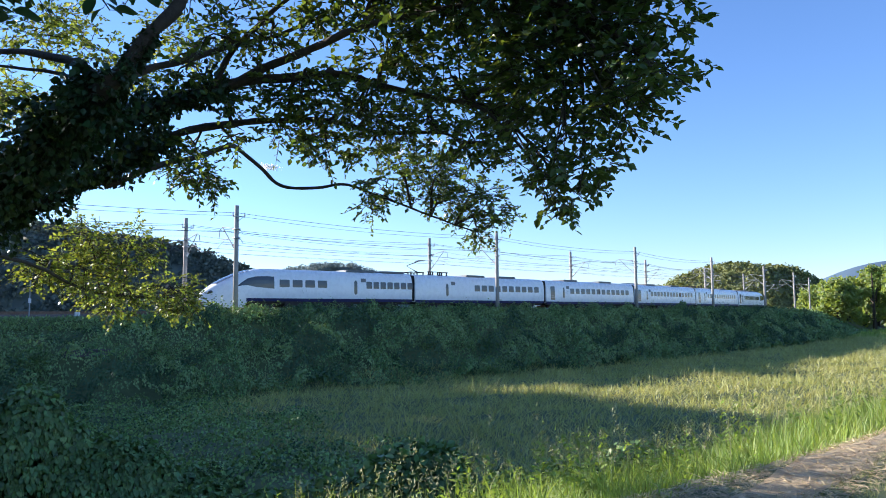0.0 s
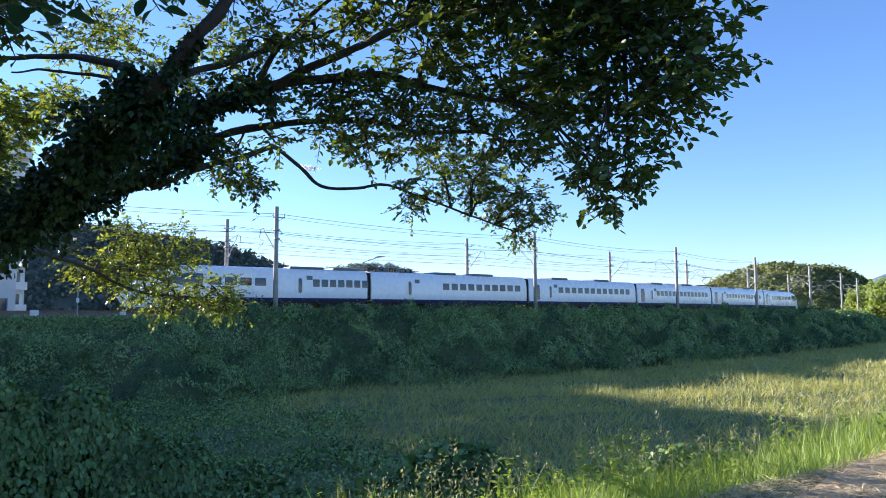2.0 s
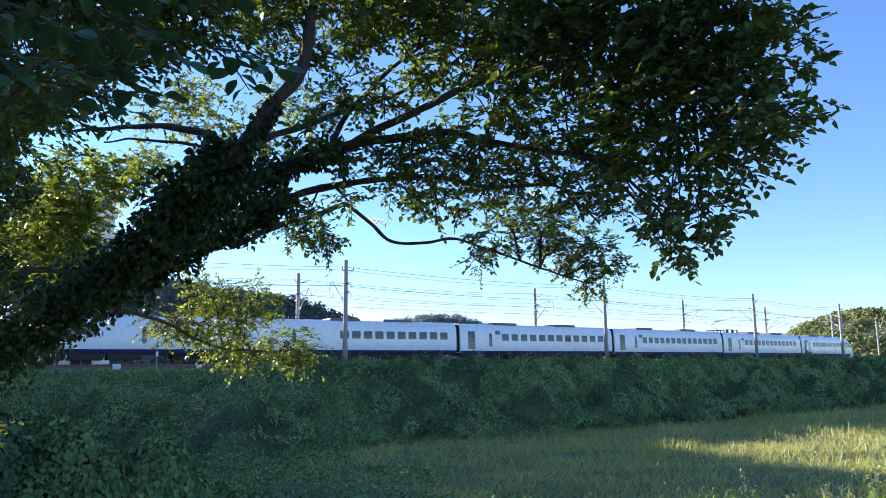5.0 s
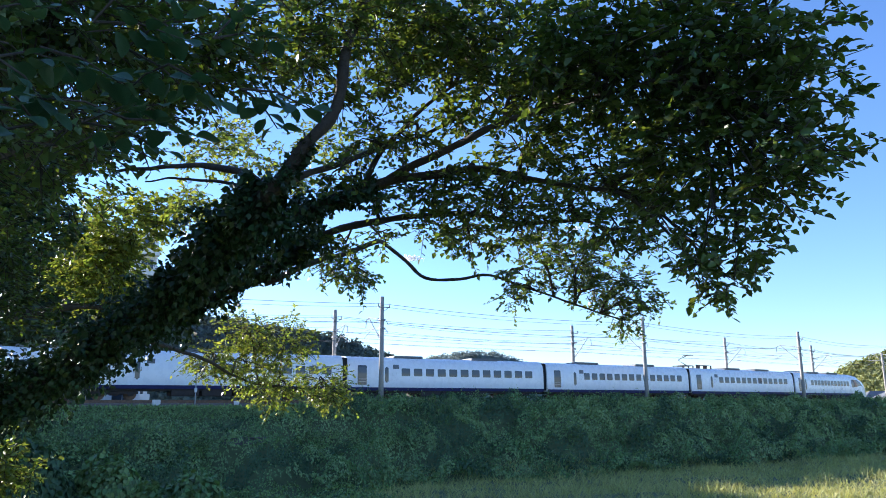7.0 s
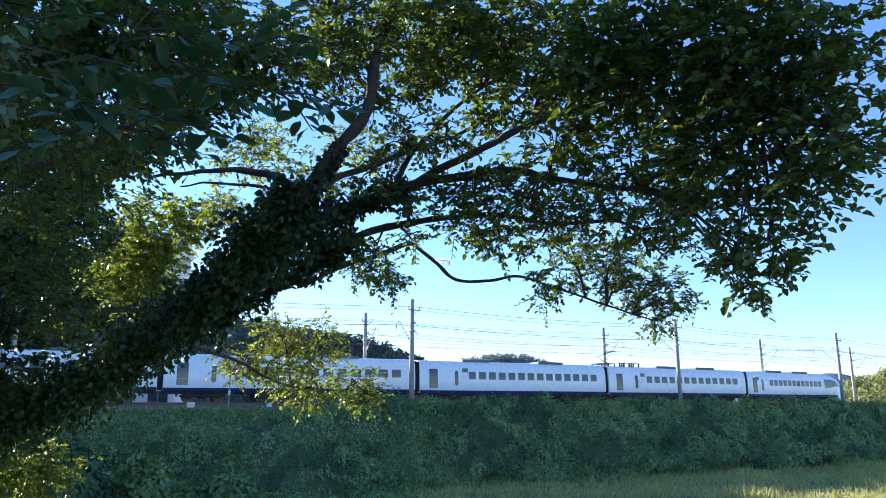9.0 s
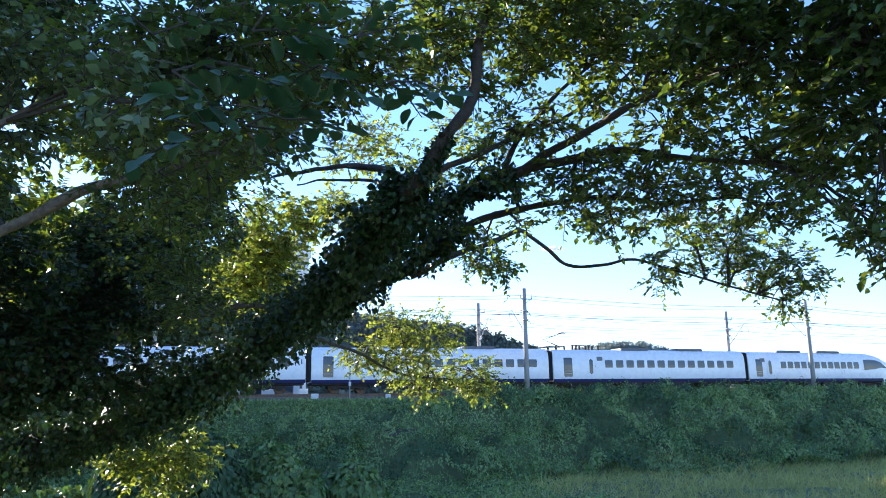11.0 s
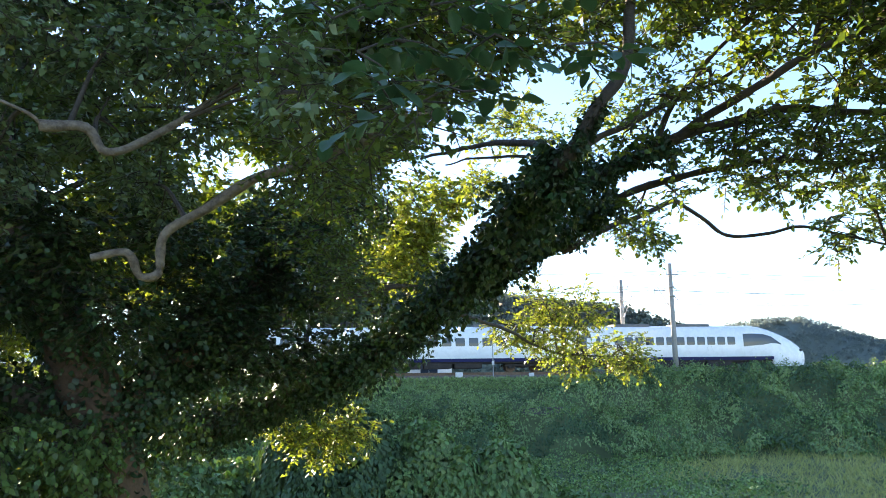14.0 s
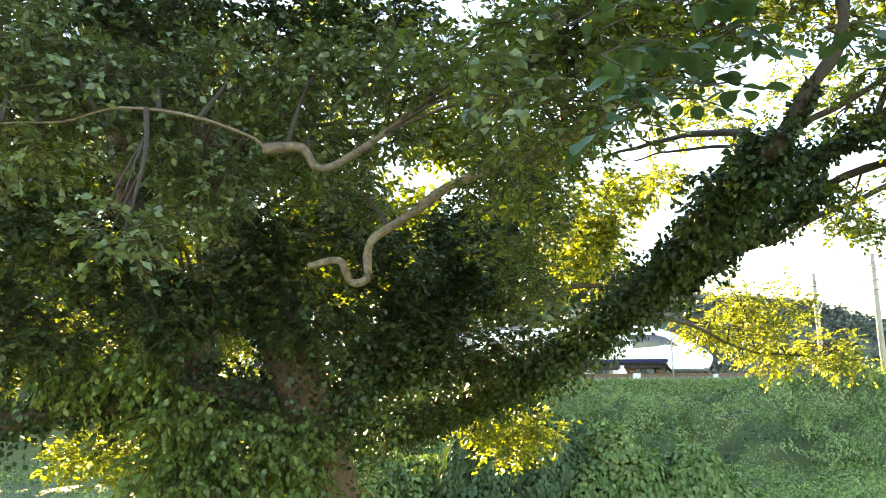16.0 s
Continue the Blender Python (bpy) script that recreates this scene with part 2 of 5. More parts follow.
def leaf_arrays(p, d, nrm, length, width, fold=0.15, shape="leaf"):
    """Leaves rooted at p along d with face normal nrm: folded blades of eight or four corners."""
    n = len(p)
    d = unit(d)
    s = unit(np.cross(d, nrm))
    u = unit(np.cross(s, d))
    L, Wd = np.broadcast_to(length, n)[:, None], np.broadcast_to(width, n)[:, None]
    if shape == "leaf":
        cols = [p, p + d * L * 0.33 + s * Wd * 0.5 + u * Wd * fold, p + d * L * 0.7 + s * Wd * 0.36 + u * Wd * fold * 0.5, p + d * L - u * L * 0.10,
                p + d * L * 0.7 - s * Wd * 0.36 + u * Wd * fold * 0.5, p + d * L * 0.33 - s * Wd * 0.5 + u * Wd * fold]
        f = np.array([[0, 1, 2, 3], [0, 3, 4, 5]])
    elif shape == "small":
        cols = [p, p + d * L * 0.45 + s * Wd * 0.5 + u * Wd * fold, p + d * L - u * L * 0.08, p + d * L * 0.45 - s * Wd * 0.5 + u * Wd * fold]
        f = np.array([[0, 1, 2, 3]])
    else:
        cols = [p - s * Wd * 0.5, p + s * Wd * 0.5, p + d * L * 0.55 + u * L * 0.03 + s * Wd * 0.35, p + d * L * 0.55 + u * L * 0.03 - s * Wd * 0.35, p + d * L - u * L * 0.12]
        v = np.stack(cols, 1).reshape(-1, 3)
        base = (np.arange(n) * 5)[:, None]
        tris = np.concatenate([np.array([[0, 1, 2]]) + base, np.array([[0, 2, 3]]) + base, np.array([[3, 2, 4]]) + base])
        return v, tris
    k = len(cols)
    v = np.stack(cols, 1).reshape(-1, 3)
    faces = (f[None] + (np.arange(n) * k)[:, None, None]).reshape(-1, 4)
    return v, faces


def leaves(name, p, d, nrm, length, width, material, parent=None, shape="leaf", fold=0.15):
    v, f = leaf_arrays(np.asarray(p), np.asarray(d), np.asarray(nrm), length, width, fold, shape)
    return from_arrays(name, v, f, material, parent)


def rand_dirs(n):
    return unit(RNG.normal(size=(n, 3)))


# ---------- the line of the railway ----------
def bend(x):
    """How far the line lies off its tangent at x = 40."""
    x = np.clip(x, -60.0, 190.0)
    return 0.001092 * (x - 40.0) ** 2


def bend_far(x):
    x = np.asarray(x, dtype=float)
    return bend(x) + np.where(x > 190, (x - 190) * 0.3276, 0) + np.where(x < -60, (-60 - x) * 0.2184, 0)


RAIL_Z, TRACK_Y, TRACK2_Y = 2.12, 57.3, 61.1


def rail_z(x):
    return RAIL_Z - 0.002 * (np.clip(x, -60, 200) - 40.0)


ARC_X = np.arange(-220.0, 260.0, 0.5)
ARC_S = np.concatenate([[0], np.cumsum(np.hypot(0.5, np.diff(bend_far(ARC_X))))])
ARC_S = ARC_S - np.interp(40.0, ARC_X, ARC_S) + 40.0


def track_point(s):
    x = float(np.interp(s, ARC_S, ARC_X))
    return Vector((x, TRACK_Y + float(bend_far(x)), float(rail_z(x))))


# ---------- ground ----------
FIELD_Z = -3.4


def smoothstep(a, b, x):
    t = np.clip((np.asarray(x, dtype=float) - a) / (b - a), 0, 1)
    return t * t * (3 - 2 * t)


def bumps(x, y):
    return 0.5 * np.sin(x * 0.31 + 1.3 * np.sin(y * 0.23)) * np.sin(y * 0.37 + 0.8 * np.sin(x * 0.19)) + 0.25 * np.sin(x * 0.93 + y * 0.41) * np.sin(y * 1.07 - x * 0.33)


def ground_z(x, y):
    x, y = np.asarray(x, dtype=float), np.asarray(y, dtype=float)
    b = bend_far(x)
    edge = 3.6 + 0.15 * np.sin(x * 0.5)
    z = FIELD_Z * np.clip((y - edge) / 10.0, 0, 1) ** 0.9
    toe, crest = 42.8 + b, 52.2 + b
    rise = np.clip((y - toe) / (crest - toe), 0, 1)
    z = z + (rail_z(x) - 0.45 - FIELD_Z) * smoothstep(0, 1, rise) * 0.35 + (rail_z(x) - 0.45 - FIELD_Z) * rise * 0.65
    z = z - 2.0 * smoothstep(67, 76, y - b)
    z = z - 0.45 * smoothstep(24, 14, x) * np.exp(-((y - b - 50.6) / 1.8) ** 2)
    rough = np.clip((y - edge) / 4, 0, 1) * np.clip((52.5 + b - y) / 3, 0, 1)
    z = z + 0.28 * bumps(x, y) * rough
    z = z + 0.05 * bumps(x * 2.3, y * 2.3) * (y < edge)
    return z


def axis(dense, far):
    return np.array(sorted(set(list(dense) + list(far))))


def ground():
    gx = axis(np.arange(-40, 150, 0.8), [-4000, -2000, -1000, -500, -250, -150, -100, -75, -60, -50, 165, 180, 200, 230, 270, 330, 420, 600, 900, 1500, 2500, 4000])
    gy = axis(np.arange(-6, 90, 0.5), [-4000, -1500, -600, -250, -120, -60, -30, -15, -9, 100, 115, 140, 180, 250, 350, 500, 800, 1300, 2200, 4000])
    X, Y = np.meshgrid(gx, gy, indexing="ij")
    Z = ground_z(X, Y)
    v = np.stack([X, Y, Z], -1).reshape(-1, 3)
    nx, ny = X.shape
    i = np.arange(nx * ny).reshape(nx, ny)
    f = np.stack([i[:-1, :-1], i[1:, :-1], i[1:, 1:], i[:-1, 1:]], -1).reshape(-1, 4)
    ob = from_arrays("ground", v, f, M_SOIL, smooth=True)
    tagged(ob, "dark soil of levee, field and railway bank", "ground", kind="structure")
    return ob


ground()


def strip(name, y0, y1, x0, x1, lift, material, label, category, step=1.0, rows=6, wobble=1.0):
    xs = np.arange(x0, x1 + step, step)
    ys = np.linspace(0, 1, rows)
    X, T_ = np.meshgrid(xs, ys, indexing="ij")
    wob0, wob1 = 0.18 * np.sin(X * 0.7) + 0.1 * np.sin(X * 2.1), 0.22 * np.sin(X * 0.55 + 2) + 0.1 * np.sin(X * 1.7)
    wob0, wob1 = wob0 * wobble, wob1 * wobble
    drift = np.clip((X - 6) * 0.075, 0, 0.40)
    Y = drift + (y0 + wob0) * (1 - T_) + (y1 + wob1) * T_
    Z = ground_z(X, Y) + lift - 0.05 * ((T_ == 0) | (T_ == 1))
    v = np.stack([X, Y, Z], -1).reshape(-1, 3)
    nx, ny = X.shape
    i = np.arange(nx * ny).reshape(nx, ny)
    f = np.stack([i[:-1, :-1], i[1:, :-1], i[1:, 1:], i[:-1, 1:]], -1).reshape(-1, 4)
    ob = from_arrays(name, v, f, material, smooth=True)
    return tagged(ob, label, category, kind="structure")


strip("path", 2.72, 3.42, -40, 120, 0.03, M_PATH, "dry pale earth footpath along the top of the levee", "path", 0.3, wobble=0.6)


def rail_line():
    """Ballast beds and rails of two tracks."""
    xs = np.arange(-150, 240, 2.0)
    for n, y0 in enumerate((TRACK_Y, TRACK2_Y)):
        bm = bmesh.new()
        prof = [(-1.85, -0.62), (-1.45, -0.22), (1.45, -0.22), (1.85, -0.62)]
        prev = None
        for x in xs:
            y = y0 + float(bend_far(x))
            row = [bm.verts.new((x, y + a, float(rail_z(x)) + b)) for a, b in prof]
            if prev:
                for k in range(3):
                    bm.faces.new((prev[k], row[k], row[k + 1], prev[k + 1]))
            prev = row
        track = part("railway_track", bm, M_BALLAST)
        tagged(track, "brown ballast bed with steel rails on the bank", "railway track", "railway tracks", "structure")
        for side in (-0.5335, 0.5335):
            bm = bmesh.new()
            prev = None
            for x in xs:
                y, z = y0 + float(bend_far(x)) + side, float(rail_z(x))
                row = [bm.verts.new((x, y + a, z + b)) for a, b in ((-0.035, -0.22), (-0.035, 0), (0.035, 0), (0.035, -0.22))]
                if prev:
                    for k in range(3):
                        bm.faces.new((prev[k], row[k], row[k + 1], prev[k + 1]))
                prev = row
            part("rail", bm, M_RAIL, track)


rail_line()


# ---------- the train ----------
SECTION = [(0.95, 0.0), (1.0, 0.10), (1.0, 0.30), (1.0, 0.50), (0.985, 0.66), (0.955, 0.78), (0.90, 0.87), (0.78, 0.94), (0.5, 0.985), (0.0, 1.0)]
HALF_W, BODY_LO, BODY_HI, CAR_LEN = 1.45, 0.86, 3.62, 19.75


def section_y(zn):
    zs = [p[1] for p in SECTION]
    return float(np.interp(zn, zs, [p[0] for p in SECTION]))


def nose_dims(d):
    """Half width, lowest and highest of the body at d metres from the nose tip."""
    k = min(max(d / 5.6, 0.0), 1.0)
    top = 1.25 + (BODY_HI - 1.25) * math.sin(math.pi / 2 * k) ** 0.82
    kw = min(max(d / 4.2, 0.0), 1.0)
    w = HALF_W * (1 - (1 - kw) ** 2.3) ** 0.55
    lo = 0.28 + (BODY_LO - 0.28) * float(smoothstep(3.3, 3.7, d)) + 0.75 * max(0.0, 1 - d / 0.55) ** 1.6
    return max(w, 0.04), lo, max(top, lo + 0.06)


def car_dims(d, end_car):
    return nose_dims(d) if end_car else (HALF_W, BODY_LO, BODY_HI)


def skin(bm, ds, end_car, x0, zn_lo=0.0, zn_hi=1.0, both=True, lift=0.0, n=None):
    """The body's skin between two heights, for stations ds from the nose."""
    zs = sorted({p[1] for p in SECTION if zn_lo < p[1] < zn_hi} | {zn_lo, zn_hi})
    prof = [(-section_y(z), z) for z in zs]
    if both and zn_hi == 1.0:
        prof = prof + [(-a, b) for a, b in prof[::-1][1:]]
    prev = None
    for d in ds:
        w, lo, hi = car_dims(d, end_car)
        row = [bm.verts.new((x0 + d, a * w + (lift if a > 0 else -lift), lo + (hi - lo) * b + (lift if b > 0.9 else 0))) for a, b in prof]
        if prev:
            for k in range(len(row) - 1):
                bm.faces.new((prev[k], prev[k + 1], row[k + 1], row[k]))
        prev = row
    return prof


def panel(bm, x_a, x_b, z_a, z_b, side, lift=0.012, thick=0.05, bevel=0.03):
    """A flush panel on the body's side."""
    zn = ((z_a + z_b) / 2 - BODY_LO) / (BODY_HI - BODY_LO)
    y = section_y(zn) * HALF_W
    lo, hi = (y - thick + lift, y + lift) if side > 0 else (-y - lift, -y + thick - lift)
    old = set(bm.verts)
    vs = box(bm, (x_a, lo, z_a), (x_b, hi, z_b))
    if bevel:
        edges = [e for e in {e for v in vs for e in v.link_edges} if abs(e.verts[0].co.y - e.verts[1].co.y) > thick * 0.8]
        bmesh.ops.bevel(bm, geom=edges, offset=bevel, segments=3, affect="EDGES")
    for zn_cut in (0.30, 0.50, 0.58, 0.66, 0.72, 0.78):
        z_cut = BODY_LO + (BODY_HI - BODY_LO) * zn_cut
        if z_a + 0.02 < z_cut < z_b - 0.02:
            fresh = [v for v in bm.verts if v not in old]
            geom = fresh + list({e for v in fresh for e in v.link_edges}) + list({f for v in fresh for f in v.link_faces})
            bmesh.ops.bisect_plane(bm, geom=geom, plane_co=(0, 0, z_cut), plane_no=(0, 0, 1))
    for v in bm.verts:
        if v not in old:
            v.co.y += side * (section_y((v.co.z - BODY_LO) / (BODY_HI - BODY_LO)) * HALF_W - y)


def wheelset(car, x):
    bm = bmesh.new()
    for s in (-1, 1):
        box(bm, (x - 1.55, s * 1.02 - 0.07, 0.42), (x + 1.55, s * 1.02 + 0.07, 0.62), 0.03)
        for w in (-1.05, 1.05):
            box(bm, (x + w - 0.2, s * 1.02 - 0.13, 0.28), (x + w + 0.2, s * 1.02 + 0.13, 0.60), 0.04)
    box(bm, (x - 0.3, -1.0, 0.35), (x + 0.3, 1.0, 0.75), 0.03)
    for s in (-1, 1):
        tube(bm, [(x + 0.1, s * 1.02, 0.6), (x + 0.1, s * 1.02, 0.9)], 0.22, 10)
    bogie = part("bogie", bm, M_UNDER, car)
    for w in (-1.05, 1.05):
        for s in (-1, 1):
            bm = bmesh.new()
            tube(bm, [(x + w, s * 0.50, 0.42), (x + w, s * 0.57, 0.42), (x + w, s * 0.57, 0.42), (x + w, s * 0.63, 0.42)], [0.44, 0.43, 0.41, 0.40], 20)
            part("wheel", bm, M_RAIL, bogie)


def pantograph(car, x):
    bm = bmesh.new()
    z = BODY_HI
    for s in (-0.7, 0.7):
        tube(bm, [(x - 0.9, s, z + 0.22), (x + 0.9, s, z + 0.22)], 0.04, 6)
        for xx in (-0.8, 0, 0.8):
            tube(bm, [(x + xx, s, z - 0.05), (x + xx, s, z + 0.22)], 0.07, 8)
    tube(bm, [(x - 0.8, -0.7, z + 0.22), (x - 0.8, 0.7, z + 0.22)], 0.04, 6)
    tube(bm, [(x + 0.8, -0.7, z + 0.22), (x + 0.8, 0.7, z + 0.22)], 0.04, 6)
    tube(bm, [(x + 0.7, 0, z + 0.25), (x - 0.8, 0, z + 0.85), (x + 0.9, 0, z + 1.42)], [0.06, 0.055, 0.04], 6)
    tube(bm, [(x + 0.9, -0.75, z + 1.35), (x + 0.9, -0.45, z + 1.45), (x + 0.9, 0.45, z + 1.45), (x + 0.9, 0.75, z + 1.35)], 0.035, 6)
    tube(bm, [(x + 1.15, -0.6, z + 1.42), (x + 1.15, 0.6, z + 1.42)], 0.03, 6)
    part("pantograph", bm, M_UNDER, car, "dark folded current collector arm")
    for k in range(7):
        bm = bmesh.new()
        xx = x + 1.7 + 0.42 * k
        tube(bm, [(xx, -0.5 + 0.15 * (k % 3), z - 0.05), (xx, -0.5 + 0.15 * (k % 3), z + 0.18), (xx + 0.02, -0.5 + 0.15 * (k % 3), z + 0.34)], [0.11, 0.08, 0.10], 8)
        part("roof_insulator", bm, M_UNDER, car)
    bm = bmesh.new()
    tube(bm, [(x + 1.6, -0.4, z + 0.36), (x + 4.6, -0.3, z + 0.33)], 0.035, 6)
    part("roof_busbar", bm, M_UNDER, car)


def train_car(label, end_car, windows, doors, panels, aircon, panto=None):
    """windows: (distance from the car's front, width) each; doors and panels likewise."""
    car = tagged(new("train_car"), label, "train", "cars of the express train")
    length = CAR_LEN + (1.0 if end_car else 0.0)
    x0 = -length / 2
    ds = ([0, 0.06, 0.15, 0.3, 0.5, 0.8, 1.1, 1.5, 1.9, 2.4, 2.9, 3.3, 3.45, 3.6, 3.75, 4.2, 4.8, 5.4, 5.8, 6.5] if end_car else [0, 0.05]) + [length * 0.5, length - 0.05, length]
    bm = bmesh.new()
    prof = skin(bm, ds, end_car, x0)
    bm.verts.ensure_lookup_table()
    n = len(prof)
    last = bm.verts[len(bm.verts) - n:]
    bm.faces.new(last)
    bm.faces.new(bm.verts[:n][::-1])
    body = part("body", bm, M_WHITE, car, "glossy white body shell", True)
    for f in body.data.polygons:
        if abs(f.normal.x) > 0.95:
            f.use_smooth = False
    # navy band along the foot of both sides
    start = 3.5 if end_car else 0.03
    for s in (-1, 1):
        bm = bmesh.new()
        box(bm, (x0 + start, s * 1.462 - 0.03, 0.80), (x0 + length - 0.03, s * 1.462 + 0.006, 1.06), 0.006) if s > 0 else box(bm, (x0 + start, -1.468, 0.80), (x0 + length - 0.03, -1.43, 1.06), 0.006)
        part("navy_band", bm, M_NAVY, car, "dark navy band along the sill")
        for d, w in windows:
            bm = bmesh.new()
            panel(bm, x0 + d, x0 + d + w, 2.02, 2.66, s, bevel=0.035)
            part("window", bm, M_GLASS, car)
        for d, w in doors:
            bm = bmesh.new()
            panel(bm, x0 + d, x0 + d + w, 1.0, 2.95, s, 0.016, 0.06, 0.02)
            door = part("door", bm, M_WHITE, car, "white plug door with a tall narrow pane")
            bm = bmesh.new()
            panel(bm, x0 + d + w * 0.3, x0 + d + w * 0.72, 1.45, 2.75, s, 0.024, 0.05, 0.1)
            part("pane", bm, M_GLASS, door)
            bm = bmesh.new()
            panel(bm, x0 + d + w + 0.2, x0 + d + w + 0.75, 2.60, 2.95, s, 0.016, 0.05, 0.01)
            part("destination_display", bm, M_GREY, car)
        for d, w in panels:
            bm = bmesh.new()
            panel(bm, x0 + d, x0 + d + w, 1.25, 2.85, s, 0.014, 0.05, 0.04)
            p = part("vestibule_window", bm, M_GLASS, car, "tall dark window beside the door")
            bm = bmesh.new()
            panel(bm, x0 + d + 0.08, x0 + d + w - 0.08, 1.48, 1.53, s, 0.022, 0.04, 0.0)
            panel(bm, x0 + d + 0.08, x0 + d + w - 0.08, 1.70, 1.75, s, 0.022, 0.04, 0.0)
            part("handrail", bm, M_STEEL, p)
        # round emblem as a plain ring
        bm = bmesh.new()
        xe = x0 + (8.9 if end_car else 4.2)
        r = bmesh.ops.create_cone(bm, cap_ends=False, segments=16, radius1=0.20, radius2=0.20, depth=0.05, matrix=Matrix.Translation((xe, s * 1.445, 1.72 if end_car else 2.2)) @ pose(0, 0, 0, 90))
        part("emblem", bm, M_GREY, car)
    # underfloor boxes and bogies
    for a, b in ((0.34, 0.44), (0.45, 0.56), (0.57, 0.68)):
        bm = bmesh.new()
        box(bm, (x0 + length * a, -1.32, 0.30), (x0 + length * b, 1.32, 0.82), 0.05)
        part("equipment_box", bm, M_UNDER, car)
    bm = bmesh.new()
    box(bm, (x0 + (3.4 if end_car else 0.1), -1.25, 0.66), (x0 + length - 0.1, 1.25, 0.90), 0.02)
    part("underframe", bm, M_UNDER, car)
    wheelset(car, x0 + (5.0 if end_car else 2.95))
    wheelset(car, x0 + length - 2.95)
    for d, w in aircon:
        bm = bmesh.new()
        box(bm, (x0 + d, -0.95, BODY_HI - 0.12), (x0 + d + w, 0.95, BODY_HI + 0.13), 0.06)
        part("air_conditioner", bm, M_GREY, car, "grey rooftop air conditioner")
    if panto:
        pantograph(car, x0 + panto)
    # gangway bellows
    for x_a in ([x0 + length - 0.02] if end_car else [x0 - 0.23, x0 + length - 0.02]):
        bm = bmesh.new()
        for k in range(3):
            box(bm, (x_a + k * 0.085, -1.32, 0.95), (x_a + k * 0.085 + 0.06, 1.32, 3.42), 0.02)
        part("gangway", bm, M_RUBBER, car, "black gangway bellows")
    if end_car:
        # windscreen, side cab glass, headlamps, skirt step
        bm = bmesh.new()
        prev = None
        for d in (1.25, 1.6, 2.0, 2.5, 3.0, 3.5, 4.0):
            w, lo, hi = nose_dims(d)
            row = []
            for k in range(7):
                a = -0.62 + 1.24 * k / 6
                zn = 1.0 - 0.10 * abs(a) ** 2.2 - 0.02
                row.append(bm.verts.new((x0 + d, a * w, lo + (hi - lo) * zn + 0.075)))
            if prev:
                for k in range(6):
                    bm.faces.new((prev[k], row[k], row[k + 1], prev[k + 1]))
            prev = row
        part("windscreen", bm, M_GLASS, car, "raked dark windscreen", True)
        for s in (-1, 1):
            bm = bmesh.new()
            prev = None
            for d, a, b in ((2.7, 0.60, 0.62), (3.1, 0.60, 0.70), (3.6, 0.575, 0.775), (4.3, 0.50, 0.79), (5.2, 0.46, 0.775), (6.0, 0.44, 0.765)):
                w, lo, hi = nose_dims(d)
                row = []
                for t in np.linspace(a, b, 4):
                    z = 0.5 + (hi - 0.5) * t
                    row.append(bm.verts.new((x0 + d, s * (section_y((z - lo) / (hi - lo)) * w + 0.018), z)))
                if prev:
                    for k in range(3):
                        q = (prev[k], prev[k + 1], row[k + 1], row[k])
                        bm.faces.new(q if s < 0 else q[::-1])
                prev = row
            part("cab_window", bm, M_GLASS, car, "dark swept cab side window")
            bm = bmesh.new()
            panel(bm, x0 + 4.75, x0 + 5.55, 1.0, 2.0, s, 0.014, 0.05, 0.02)
            part("cab_door", bm, M_WHITE, car)
            bm = bmesh.new()
            w, lo, hi = nose_dims(0.75)
            bmesh.ops.create_uvsphere(bm, u_segments=12, v_segments=8, radius=0.2, matrix=Matrix.LocRotScale((x0 + 0.82, s * 0.72, 1.55), None, Vector((1.5, 0.7, 0.7))))
            part("headlamp", bm, M_GLASS, car, "", True)
        bm = bmesh.new()
        box(bm, (x0 + 0.5, -0.9, 0.12), (x0 + 3.2, 0.9, 0.34), 0.06)
        part("snow_plough", bm, M_GREY, car)
    return car


def row_of(start, count, pitch, w):
    return [(start + k * pitch, w) for k in range(count)]


CARS = [
    train_car("white front car with raked nose and dark cab glass", True, row_of(6.5, 4, 1.24, 0.95) + row_of(15.4, 7, 0.80, 0.62), [(13.8, 0.8)], [], [(13.5, 3.2), (17.6, 2.6)]),
    train_car("white motor car with pantograph at its front end", False, row_of(8.3, 10, 1.08, 0.78), [(3.9, 0.8)], [], [(7.6, 2.8), (12.6, 2.8)], 0.9),
    train_car("white coach with a tall vestibule window and door", False, row_of(4.9, 12, 1.16, 0.80), [(3.1, 0.8)], [(0.9, 0.8)], [(4.4, 2.8), (12.2, 2.8)]),
    train_car("white coach with fourteen square windows", False, row_of(4.7, 14, 1.02, 0.72), [(3.1, 0.8)], [(0.9, 0.8)], [(4.4, 2.8), (12.4, 2.8)]),
    train_car("white motor car with pantograph behind its front gangway", False, row_of(5.0, 13, 1.06, 0.74), [(3.2, 0.8)], [(1.0, 0.8)], [(7.0, 2.8), (12.8, 2.8)], 0.7),
    train_car("white rear car with raked nose and twelve windows", True, row_of(6.7, 12, 0.86, 0.66), [(17.75, 0.8)], [(19.1, 0.75)], [(8.5, 3.0), (13.6, 3.0)]),
]


def nose_at(t):
    return 23.9 - 4.2 * t - 0.25 * t * t


